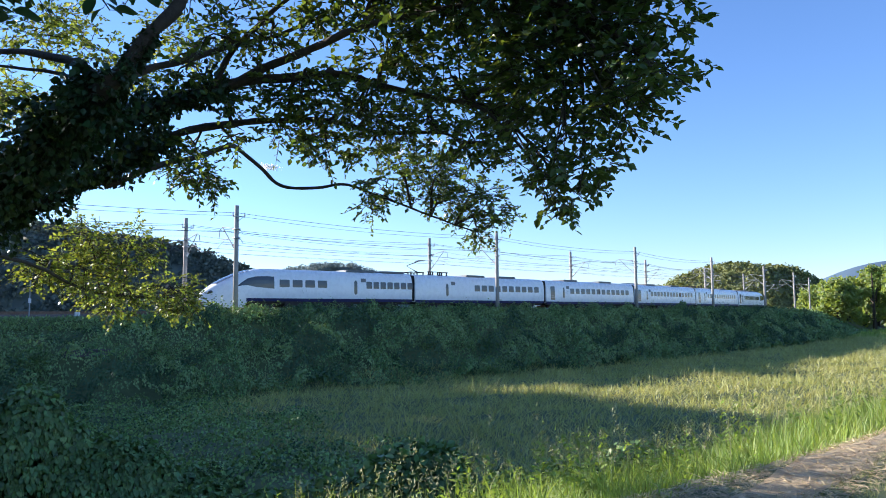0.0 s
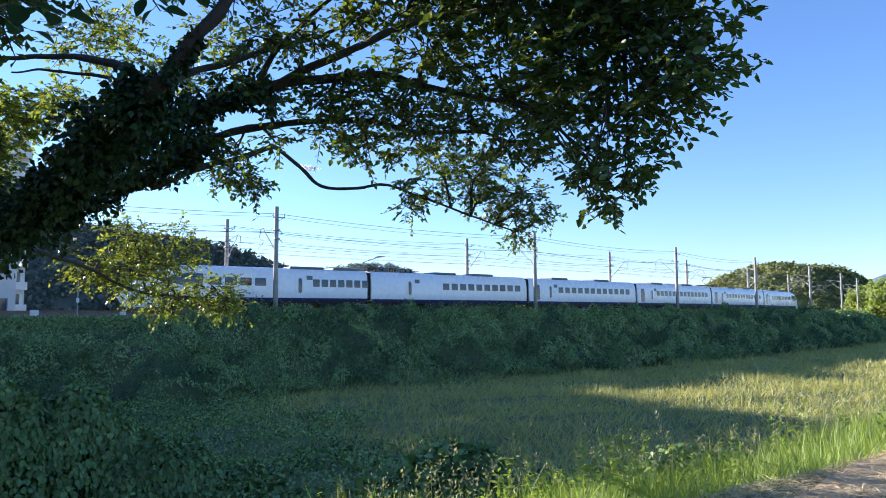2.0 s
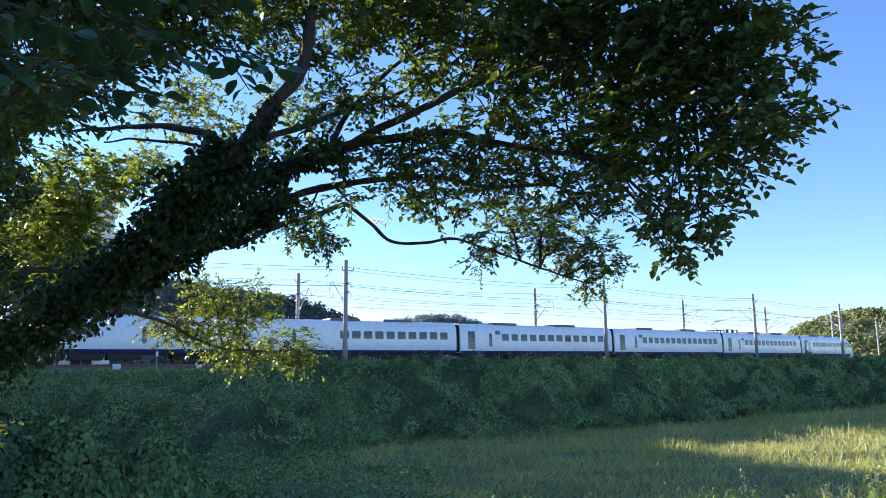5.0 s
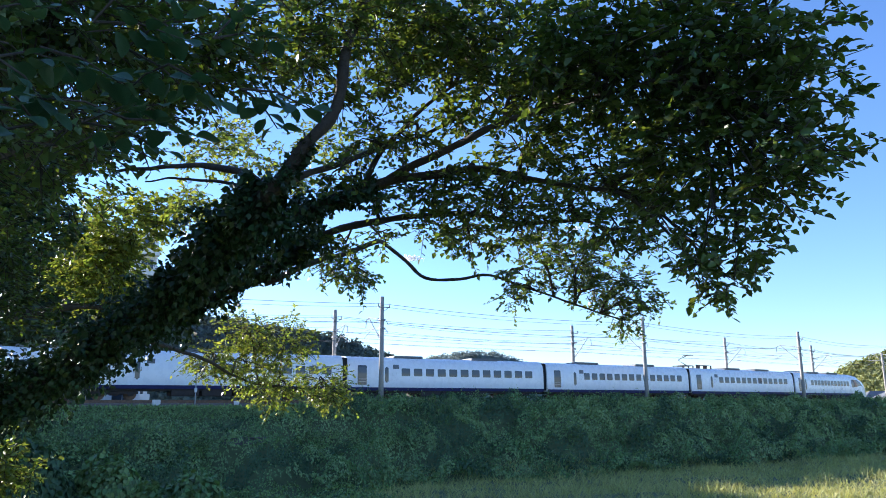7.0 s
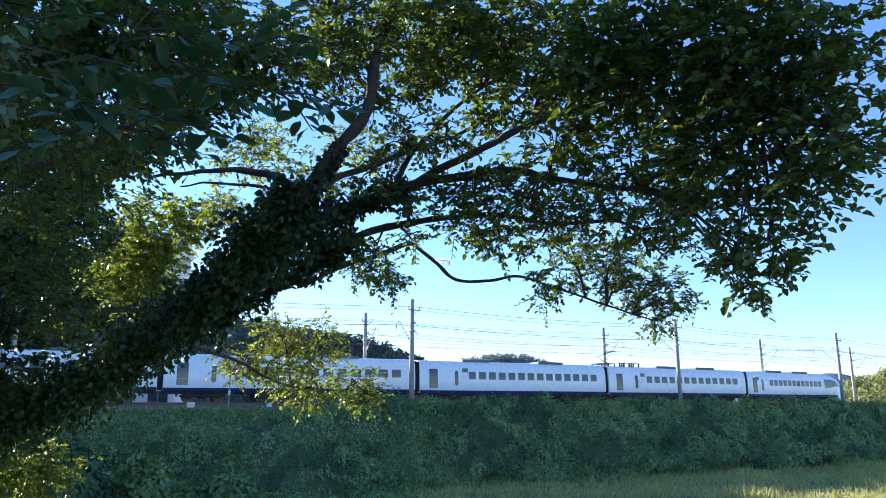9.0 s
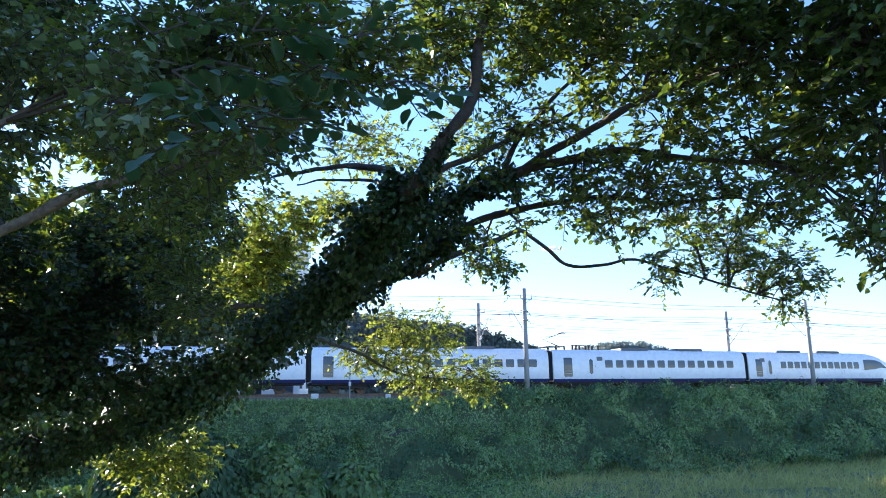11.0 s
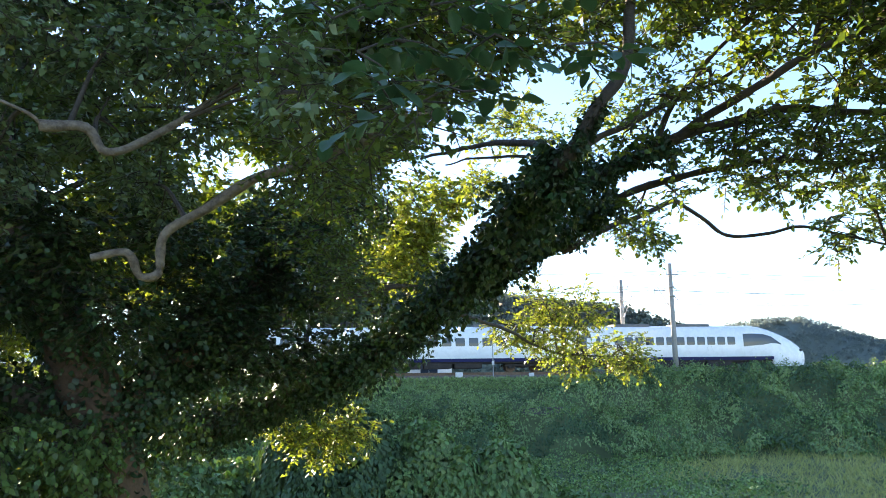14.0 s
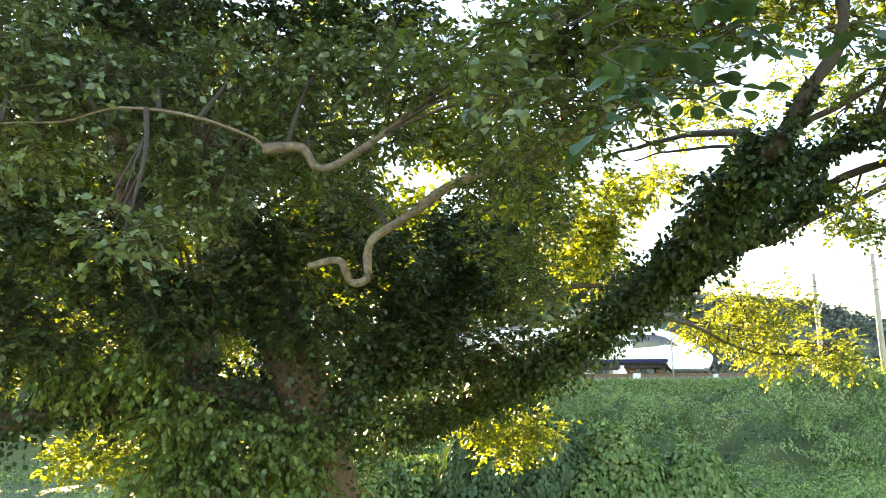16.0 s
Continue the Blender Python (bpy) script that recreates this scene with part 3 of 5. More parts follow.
def car_rows(k):
    """Poses of car k all along the clip; its middle is so far behind the nose."""
    end = CAR_LEN + 1.0
    back = end / 2 if k == 0 else (end + 0.35 + (k - 0.5) * (CAR_LEN + 0.35) - 0.175 if k < 5 else end * 1.5 + 0.35 + 4 * (CAR_LEN + 0.35))
    rows = []
    for n in range(33):
        t = n * 0.5
        s = nose_at(t) + back
        a, b = track_point(s - 6.9), track_point(s + 6.9)
        c = (a + b) / 2
        yaw = math.degrees(math.atan2(b.y - a.y, b.x - a.x)) + (180 if k == 5 else 0)
        rows.append((t, pose(c.x, c.y, c.z, 0, 0, yaw)))
    return rows


# ---------- catenary poles and wires ----------
def pole_y(x, far):
    return (63.8 if far else 53.14) + float(bend_far(x))


def catenary_pole(x, far, top, arm=True):
    y = pole_y(x, far)
    base = float(ground_z(x, y)) - 0.4
    pole = tagged(new("catenary_pole"), "grey concrete catenary pole beside the railway track", "utility pole", "catenary poles")
    pole.matrix_basis = pose(x, y, 0)
    s = -1 if far else 1
    bm = bmesh.new()
    tube(bm, [(0, 0, base), (0, 0, top * 0.5), (0, 0, top)], [0.215, 0.19, 0.165], 14)
    part("shaft", bm, M_CONCRETE, pole, "", True)
    bm = bmesh.new()
    box(bm, (-0.45, -0.24, top - 0.92), (0.62, -0.16, top - 0.84), 0.01)
    tube(bm, [(0, -0.2, top - 1.25), (0.5, -0.2, top - 0.88)], 0.022, 6)
    tube(bm, [(0, -0.2, top - 0.88), (0.0, -0.2, top - 0.6)], 0.03, 6)
    part("crossarm", bm, M_STEEL, pole)
    for xx in (-0.40, 0.58):
        bm = bmesh.new()
        tube(bm, [(xx, -0.2, top - 0.84), (xx, -0.2, top - 0.76), (xx, -0.2, top - 0.72), (xx, -0.2, top - 0.62), (xx, -0.2, top - 0.55)], [0.025, 0.06, 0.035, 0.06, 0.025], 8)
        part("insulator", bm, M_INSUL, pole)
    for dz in (1.9, 2.6):
        bm = bmesh.new()
        box(bm, (-0.24, -0.24, top - dz), (0.24, 0.24, top - dz + 0.09), 0.01)
        tube(bm, [(0.2, 0, top - dz), (0.45, 0, top - dz - 0.1), (0.5, 0, top - dz - 0.3)], 0.03, 6)
        part("clamp_band", bm, M_STEEL, pole)
    if arm:
        z = float(rail_z(x)) + 5.0
        bm = bmesh.new()
        tube(bm, [(0, 0.15 * s, z + 1.35), (0, 2.5 * s, z + 1.75), (0, 3.0 * s, z + 1.55), (0, 3.15 * s, z + 0.95)], 0.035, 6)
        tube(bm, [(0, 0.15 * s, z - 0.25), (0, 1.4 * s, z + 0.75), (0, 2.5 * s, z + 1.72)], 0.04, 6)
        tube(bm, [(0, 1.3 * s, z + 0.7), (0, 3.3 * s, z + 0.75)], 0.03, 6)
        tube(bm, [(0, 2.2 * s, z + 0.6), (0, 3.5 * s, z + 0.08)], 0.025, 6)
        part("cantilever", bm, M_STEEL, pole, "white tubular cantilever bracket")
        for a, b in (((0, 0.35 * s, z + 1.38), (0, 0.75 * s, z + 1.45)), ((0, 0.35 * s, z - 0.08), (0, 0.7 * s, z + 0.2))):
            bm = bmesh.new()
            a, b = Vector(a), Vector(b)
            tube(bm, [a.lerp(b, k / 6) for k in range(7)], [0.05, 0.10, 0.05, 0.10, 0.05, 0.10, 0.05], 8)
            part("rod_insulator", bm, M_INSUL, pole)
    return pole


NEAR_X = [-31.0, -3.5, 25.17, 53.96, 81.13, 105.7, 132.95, 160.0, 186.0]
FAR_X = [-31.0, -3.0, 25.39, 53.8, 81.13, 103.43, 130.0, 158.0, 184.0]
for x in NEAR_X:
    catenary_pole(x, False, 10.31 - 0.0023 * (x - 40))
for x in FAR_X:
    catenary_pole(x, True, 10.49 - 0.0023 * (x - 40))


def wire(label, points, radius, sag):
    bm = bmesh.new()
    pts = []
    for a, b in zip(points, points[1:]):
        for k in range(8):
            t = k / 8
            p = Vector(a).lerp(Vector(b), t)
            p.z -= sag * 4 * t * (1 - t)
            pts.append(p)
    pts.append(Vector(points[-1]))
    tube(bm, pts, radius, 5)
    w = part("overhead_wire", bm, M_WIRE)
    return tagged(w, label, "cable", "overhead wires")


def wires():
    for far, xs, top0 in ((False, NEAR_X, 10.31), (True, FAR_X, 10.49)):
        s = -1 if far else 1
        tops = [top0 - 0.0023 * (x - 40) for x in xs]
        for dz, dy, r, sag in ((0.58, -0.05, 0.017, 0.35), (0.75, 0.35, 0.013, 0.45), (2.05, 0.35, 0.020, 0.30), (2.9, 0.3, 0.011, 0.2)):
            wire("dark feeder wire strung between the catenary poles", [(x, pole_y(x, far) + dy * s, z - dz) for x, z in zip(xs, tops)], r, sag)
        wire("dark messenger wire over the track", [(x, pole_y(x, far) + 3.1 * s, float(rail_z(x)) + 6.5) for x in xs], 0.012, 0.55)
        wire("dark contact wire over the track", [(x, pole_y(x, far) + 3.5 * s, float(rail_z(x)) + 5.08) for x in xs], 0.012, 0.03)


wires()


# ---------- hills, groves and far mountains ----------
def hill(name, label, cx, cy, rx, ry, h, seed, crowns, size, material=None, turn=0.0, peak=0.75, per=42):
    """A wooded hill: a rounded mound under a coat of tree crowns."""
    rng = np.random.default_rng(seed)
    n, m = 40, 14
    a = np.linspace(0, 2 * np.pi, n, endpoint=False)
    r = np.linspace(0, 1, m)
    A, Rr = np.meshgrid(a, r, indexing="ij")
    ct, st = math.cos(radians(turn)), math.sin(radians(turn))

    def place(Rr, A):
        u, v = Rr * np.cos(A) * rx, Rr * np.sin(A) * ry
        z = h * (np.cos(np.clip(Rr, 0, 1) * np.pi) * 0.5 + 0.5) ** peak
        z = z * (1 + 0.12 * np.sin(u / rx * 5 + seed) * np.cos(v / ry * 4 + seed * 2)) + 0.03 * z * np.sin(u / rx * 13 + v / ry * 7)
        return np.stack([cx + u * ct - v * st, cy + u * st + v * ct, z - 1.0], -1)

    v = place(Rr, A).reshape(-1, 3)
    i = np.arange(n * m).reshape(n, m)
    j = np.roll(i, -1, axis=0)
    f = np.stack([i[:, :-1], i[:, 1:], j[:, 1:], j[:, :-1]], -1).reshape(-1, 4)
    ob = from_arrays(name, v, f, material or M_FOREST, smooth=True)
    tagged(ob, label, "hill", kind="structure")
    if crowns:
        c = place(np.sqrt(rng.random(crowns)) * 0.98, rng.random(crowns) * 2 * np.pi)
        s = size * rng.uniform(0.6, 1.3, crowns)
        dirs = unit(rng.normal(size=(crowns, per, 3)))
        dirs[..., 2] = np.abs(dirs[..., 2]) * 1.1 - 0.15
        p = c[:, None] + dirs * s[:, None, None] * rng.uniform(0.75, 1.1, (crowns, per, 1)) + np.array([0, 0, 0.5]) * s[:, None, None]
        p, d = p.reshape(-1, 3), dirs.reshape(-1, 3)
        ln = np.repeat(s, per) * rng.uniform(0.20, 0.44, len(p)) * (46 / per) ** 0.5
        side = unit(d + 0.9 * unit(rng.normal(size=d.shape)))
        ob2 = leaves("treetops", p, unit(np.cross(d, rng.normal(size=d.shape))), side, ln, ln * 0.9, material or M_FOREST, ob, "small", 0.2)
        tagged(ob2, "dense evergreen treetops covering the hill", kind="stuff")
    return ob


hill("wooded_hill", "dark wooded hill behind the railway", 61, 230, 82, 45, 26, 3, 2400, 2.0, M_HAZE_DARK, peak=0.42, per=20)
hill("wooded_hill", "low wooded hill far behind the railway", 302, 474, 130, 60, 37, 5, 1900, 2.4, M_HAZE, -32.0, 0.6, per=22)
hill("wooded_hill", "sunlit wooded hill at the end of the line", 382, 192, 62, 40, 28.5, 8, 1900, 2.2, M_HILL_LIT, 116.0, 0.6, per=18)
hill("wooded_hill", "low wooded spur beside the far track", 372, 236, 75, 30, 15, 9, 900, 2.2, M_HILL_LIT, 120.0, per=30)


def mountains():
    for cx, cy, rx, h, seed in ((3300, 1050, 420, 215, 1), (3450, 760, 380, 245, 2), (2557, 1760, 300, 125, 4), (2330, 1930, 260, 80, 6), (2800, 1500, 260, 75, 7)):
        hill("far_mountain", "mountain on the horizon, haze painted as blue", cx, cy, rx * 1.7, rx * 1.7, h, seed, 0, 0, M_FAR_HAZED, 0.0, 1.5)


mountains()


def foliage_ball(rng, centre, radius, count, size):
    d = unit(rng.normal(size=(count, 3)))
    p = np.asarray(centre) + d * radius * (rng.random((count, 1)) ** 0.45)
    return p, d, size * rng.uniform(0.6, 1.25, count)


def simple_tree(x, y, h, spread, seed, material, label, base=None, leaf=0.5, count=1800, category="tree", low=0.3):
    """A tree of the middle distance: tapered trunk with limbs, and a crown of loose leafy clumps."""
    rng = np.random.default_rng(seed)
    z = float(ground_z(x, y)) - 0.2 if base is None else base
    tree = tagged(new("tree"), label, category, "trees of the distance")
    tree.matrix_basis = pose(x, y, z)
    bm = bmesh.new()
    top = Vector((0.05 * h * rng.normal(), 0.05 * h * rng.normal(), h * 0.8))
    tube(bm, smooth_path([(0, 0, 0), tuple(top * 0.4 + Vector((0.2, 0, 0))), tuple(top)], 3), list(np.linspace(0.03 * h, 0.008 * h, 7)), 7)
    tips = []
    for k in range(8):
        a, q = rng.random() * 6.28, rng.uniform(low, 0.85)
        s0 = top * q
        e = s0 + Vector((math.cos(a), math.sin(a), 0.45)) * spread * rng.uniform(0.45, 0.8)
        tube(bm, [s0, s0.lerp(e, 0.5) + Vector((0, 0, 0.05 * h)), e], [0.012 * h, 0.008 * h, 0.003 * h], 5)
        tips.append(e)
    part("trunk", bm, M_BARK, tree)
    P, D, S = [], [], []
    for c in tips + [top, top * 0.8]:
        for k in range(3):
            o = np.array(c) + rng.normal(size=3) * spread * 0.22
            p, d, s = foliage_ball(rng, o, spread * rng.uniform(0.22, 0.38), count // 30, leaf)
            P.append(p), D.append(d), S.append(s)
    P, D, S = np.concatenate(P), np.concatenate(D), np.concatenate(S)
    leaves("crown", P, unit(rng.normal(size=P.shape)), unit(D + 0.8 * rng.normal(size=P.shape)), S, S * 0.7, material, tree, "small", 0.2)
    return tree


rng = np.random.default_rng(21)
for k in range(40):
    far = rng.uniform(205, 285)
    turn = rng.uniform(67.9, 75.5)
    x, y = far * math.sin(radians(turn)), far * math.cos(radians(turn))
    top = 1.6 + far * math.tan(radians(min(1.7 + 0.56 * (turn - 67.9), 4.1))) * rng.uniform(0.75, 1.05)
    simple_tree(x, y, top - float(ground_z(x, y)), rng.uniform(3.0, 4.6), 100 + k, M_BAMBOO, "tall sunlit bamboo and broadleaf tree in a grove", None, 1.0, 1300, low=0.12)
for k in range(16):
    simple_tree(60 + k * 16 + rng.uniform(-4, 4), 96 + k * 9 + rng.uniform(-8, 12), rng.uniform(2.5, 5), rng.uniform(2.0, 3), 200 + k, M_FOREST, "dark broadleaf tree behind the railway", None, 0.8, 1500)


# ---------- buildings behind the line ----------
def building(name, label, x, y, w, d, h, storeys, bays, base, turn=0.0, balcony=False, roof="flat", category="building"):
    b = tagged(new(name), label, category)
    b.matrix_basis = pose(x, y, base, 0, 0, turn)
    bm = bmesh.new()
    box(bm, (-w / 2, -d / 2, 0), (w / 2, d / 2, h), 0.03)
    part("wall", bm, M_WALL, b)
    bm = bmesh.new()
    if roof == "flat":
        box(bm, (-w / 2 - 0.15, -d / 2 - 0.15, h), (w / 2 + 0.15, d / 2 + 0.15, h + 0.5), 0.04)
        part("parapet", bm, M_WALL, b)
    else:
        vs = [bm.verts.new(c) for c in ((-w / 2 - 0.5, -d / 2 - 0.5, h), (w / 2 + 0.5, -d / 2 - 0.5, h), (w / 2 + 0.5, d / 2 + 0.5, h), (-w / 2 - 0.5, d / 2 + 0.5, h), (-w / 4, 0, h + d * 0.28), (w / 4, 0, h + d * 0.28))]
        for f in ((0, 1, 5, 4), (2, 3, 4, 5), (1, 2, 5), (3, 0, 4), (3, 2, 1, 0)):
            bm.faces.new([vs[k] for k in f])
        part("roof", bm, M_ROOF, b)
    sh = h / storeys
    for s in range(storeys):
        for k in range(bays):
            bw = w / bays
            xa = -w / 2 + bw * (k + 0.22)
            xb = xa + bw * 0.56
            za, zb = s * sh + sh * 0.28, s * sh + sh * 0.78
            bm = bmesh.new()
            for q in ((xa - 0.07, xa), (xb, xb + 0.07), ((xa + xb) / 2 - 0.03, (xa + xb) / 2 + 0.03)):
                box(bm, (q[0], -d / 2 - 0.06, za), (q[1], -d / 2 + 0.02, zb))
            box(bm, (xa - 0.07, -d / 2 - 0.06, zb), (xb + 0.07, -d / 2 + 0.02, zb + 0.07))
            box(bm, (xa - 0.1, -d / 2 - 0.12, za - 0.07), (xb + 0.1, -d / 2 + 0.02, za))
            win = part("window", bm, M_STEEL, b)
            bm = bmesh.new()
            box(bm, (xa, -d / 2 - 0.025, za), (xb, -d / 2 + 0.01, zb))
            part("pane", bm, M_GLASS, win)
        if balcony and s:
            bm = bmesh.new()
            box(bm, (-w / 2, -d / 2 - 1.3, s * sh - 0.12), (w / 2, -d / 2, s * sh + 0.02))
            box(bm, (-w / 2, -d / 2 - 1.3, s * sh), (w / 2, -d / 2 - 1.2, s * sh + 1.0))
            part("balcony", bm, M_WALL, b)
    return b


building("apartment_building", "pale grey nine-storey apartment building with balconies", 12.5, 128, 9, 14, 29, 9, 3, -0.5, 8, True)
building("house", "white two-storey house with large windows by the line", 4.2, 83, 13, 9, 9.5, 2, 4, -0.2, 3, False, "hip", "house")
building("house", "low house with dark tiled roof beside the far track", 262, 148, 16, 8, 4.5, 1, 4, -0.5, -30, False, "hip", "house")
building("house", "small white house near the distant station", 236, 130, 9, 7, 4.0, 1, 3, -0.5, -30, False, "hip", "house")


# invented tall trees across the line, hidden from view, that shade the field
rng = np.random.default_rng(77)
for k in range(12):
    c, a = 12.5 + 2.7 * k + rng.uniform(-0.8, 0.8), 66 + rng.uniform(-3, 6)
    simple_tree(c * 0.899 - a * 0.438, c * 0.438 + a * 0.899, rng.uniform(18.5, 21.0), rng.uniform(3.6, 4.8), 300 + k, M_FOREST, "tall broadleaf tree added across the railway to shade the field", None, 1.0, 1500)
# lower invented trees that keep sun off the ground at far left
for k in range(6):
    c, a = -18 + 4.6 * k + rng.uniform(-0.8, 0.8), 66 + rng.uniform(-3, 6)
    simple_tree(c * 0.899 - a * 0.438, c * 0.438 + a * 0.899, rng.uniform(12.5, 14.5), rng.uniform(3.6, 4.6), 330 + k, M_FOREST, "broadleaf tree added across the railway to shade the left ground", None, 1.0, 1500)


def cloud(x, y, z, w, seed):
    """A wisp of fair-weather cloud: a drift of thin flakes."""
    rg = np.random.default_rng(seed)
    n = 260
    u = rg.normal(size=(n, 3)) * np.array([w * 0.45, w * 0.35, w * 0.10]) * (1 - 0.5 * rg.random((n, 1)))
    s = w * rg.uniform(0.05, 0.20, n)
    ob = leaves("cloud", np.array([x, y, z]) + u, rand_dirs(n), rand_dirs(n), s, s * 0.7, M_CLOUD, None, "small")
    tagged(ob, "small thin white cloud wisp in the blue sky", "cloud", "cloud wisps", "structure")


for k, (x, y, z, w) in enumerate([(1203, 1569, 453, 34), (1334, 1503, 438, 40), (907, 1738, 399, 38), (1296, 1513, 479, 30), (1370, 1480, 447, 22)]):
    cloud(x, y, z, w, 40 + k)


# ---------- the big tree over the levee ----------
TREE = tagged(new("tree"), "large leaning broadleaf tree with ivy-clad limbs on the levee slope", "tree")


def limb(name, points, r0, r1, material=None, label="", jitter=0.02):
    pts = smooth_path(points, 5)
    n = len(pts)
    bm = bmesh.new()
    for k, p in enumerate(pts):
        if 0 < k < n - 1:
            p += Vector(noise.noise_vector(p * 2.7)) * jitter
    radii = [(r0 + (r1 - r0) * k / (n - 1)) * (1 + 0.22 * noise.noise(p * 7)) for k, p in enumerate(pts)]
    tube(bm, pts, radii, 10)
    part(name, bm, material or M_BARK, TREE, label, True)
    return pts, radii


BOUGHS = {}
BOUGHS["main"] = limb("limb", [(-3.33, 13.0, 0.86), (-2.36, 12.26, 0.87), (-1.5, 11.4, 1.09), (-0.59, 10.48, 1.47), (0.1, 9.69, 1.79), (0.75, 8.65, 2.28), (1.22, 7.14, 2.72), (1.36, 5.84, 3.01), (1.43, 5.07, 3.13), (1.56, 4.96, 3.33), (1.67, 4.87, 3.52)], 0.27, 0.012)
BOUGHS["up"] = limb("limb", [(1.43, 5.07, 3.13), (1.63, 4.88, 3.47), (1.83, 4.82, 3.78), (1.89, 4.78, 4.26), (2.06, 4.78, 4.84), (2.29, 4.7, 5.59)], 0.052, 0.032)
BOUGHS["bough"] = limb("limb", [(1.32, 7.13, 2.70), (1.64, 6.76, 3.02), (1.96, 6.40, 3.28), (2.35, 6.14, 3.47), (2.79, 5.96, 3.66), (3.25, 5.80, 3.76), (3.62, 5.58, 3.81), (3.95, 5.31, 3.69), (4.23, 4.85, 3.52), (4.55, 4.35, 3.40)], 0.068, 0.016)
BOUGHS["bough2"] = limb("limb", [(1.12, 8.02, 2.40), (1.68, 7.52, 2.72), (2.13, 7.07, 3.04), (2.42, 6.74, 3.24), (2.75, 6.53, 3.36), (3.28, 6.33, 3.47), (3.73, 6.07, 3.50), (4.24, 5.81, 3.40), (4.69, 5.56, 3.44), (4.98, 5.52, 3.40), (5.44, 5.56, 3.16)], 0.052, 0.010)
BOUGHS["kinkb"] = limb("limb", [(2.05, 7.17, 2.82), (2.64, 7.46, 3.14), (3.10, 7.64, 3.32), (3.49, 7.72, 3.50), (3.75, 7.92, 3.53), (4.07, 8.02, 3.37), (4.35, 8.03, 3.19), (4.62, 7.66, 3.14), (4.88, 7.39, 3.17), (5.26, 7.00, 2.96), (5.68, 6.59, 2.73), (6.16, 6.47, 2.59)], 0.034, 0.009)
BOUGHS["hor"] = limb("limb", [(1.45, 5.18, 3.20), (1.31, 5.77, 3.48), (1.12, 6.42, 3.68), (0.87, 7.00, 3.79), (0.62, 7.47, 3.85)], 0.034, 0.014)
BOUGHS["mid"] = limb("limb", [(1.54, 5.24, 3.25), (1.96, 5.53, 3.51), (2.38, 5.70, 3.75), (2.72, 5.70, 3.92), (3.12, 5.67, 4.13), (3.52, 5.49, 4.40), (3.90, 5.42, 4.81)], 0.032, 0.01)
BOUGHS["mid2"] = limb("limb", [(2.75, 6.00, 3.63), (2.96, 5.72, 3.78), (3.17, 5.35, 3.88), (3.30, 4.91, 3.94), (3.55, 4.41, 3.99), (3.85, 3.78, 3.98), (4.07, 3.19, 3.96)], 0.045, 0.012)
BOUGHS["mid3"] = limb("limb", [(2.55, 6.01, 3.52), (2.64, 5.89, 3.83), (2.82, 5.72, 4.09), (2.96, 5.60, 4.28), (3.25, 5.37, 4.53), (3.67, 5.18, 4.86)], 0.03, 0.01)
BOUGHS["hor2"] = limb("limb", [(1.42, 5.54, 3.25), (1.33, 6.01, 3.44), (1.17, 6.42, 3.55), (1.00, 6.84, 3.66), (0.84, 7.15, 3.69)], 0.016, 0.008)
BOUGHS["low"] = limb("limb", [(1.34, 9.47, 2.38), (2.25, 10.76, 2.27), (3.27, 12.02, 2.0), (4.27, 12.67, 1.93), (5.01, 12.63, 1.94)], 0.028, 0.012)
BOUGHS["zig"] = limb("limb", [(-2.16, 6.08, 2.52), (-1.9, 6.09, 2.57), (-1.82, 6.18, 2.4), (-1.68, 6.24, 2.44), (-1.65, 6.23, 2.74), (-1.32, 6.17, 2.95), (-0.85, 5.97, 3.19), (-0.21, 5.41, 3.23), (0.2, 4.81, 3.33)], 0.03, 0.048, M_PALE_BARK, "pale bare crooked branch")
BOUGHS["snag"] = limb("limb", [(-2.43, 5.58, 3.43), (-2.15, 5.7, 3.46), (-1.99, 5.75, 3.29), (-1.7, 5.84, 3.45), (-1.09, 6.0, 3.99), (-0.69, 6.12, 4.62)], 0.042, 0.024, M_PALE_BARK, "pale bare crooked branch")
BOUGHS["pale"] = limb("limb", [(-4.94, 4.93, 3.53), (-4.29, 4.99, 3.52), (-3.88, 5.12, 3.55), (-3.41, 5.14, 3.66), (-2.96, 5.29, 3.62), (-2.52, 5.5, 3.52), (-2.4, 5.6, 3.43)], 0.007, 0.015, M_PALE_BARK, "pale bare crooked branch")
BOUGHS["trunk"] = limb("trunk", [(-2.45, 10.16, -2.54), (-2.67, 9.67, -0.59), (-2.87, 9.16, 0.98), (-3.23, 8.82, 2.08), (-3.68, 8.56, 3.24), (-4.19, 8.06, 4.61), (-4.81, 7.5, 5.68), (-5.13, 7.07, 6.78)], 0.42, 0.16, M_TRUNK)
BOUGHS["trunkr"] = limb("trunk", [(-2.87, 9.16, 0.98), (-1.94, 9.54, 2.1), (-0.83, 10.4, 3.52), (0.11, 10.79, 4.62), (1.22, 11.07, 5.86), (2.44, 11.38, 7.5)], 0.24, 0.1, M_TRUNK)
BOUGHS["trunk2"] = limb("trunk", [(-3.88, 9.17, 0.98), (-4.75, 8.99, 2.11), (-5.14, 8.69, 3.53), (-5.26, 8.32, 4.9), (-5.22, 7.97, 6.25), (-5.24, 7.67, 7.29)], 0.2, 0.14, M_TRUNK)
BOUGHS["left"] = limb("limb", [(-3.31, 9.15, 1.39), (-4.24, 8.45, 1.41), (-5.02, 7.98, 1.36), (-6.02, 7.72, 1.16), (-6.95, 7.69, 0.89)], 0.2, 0.12)
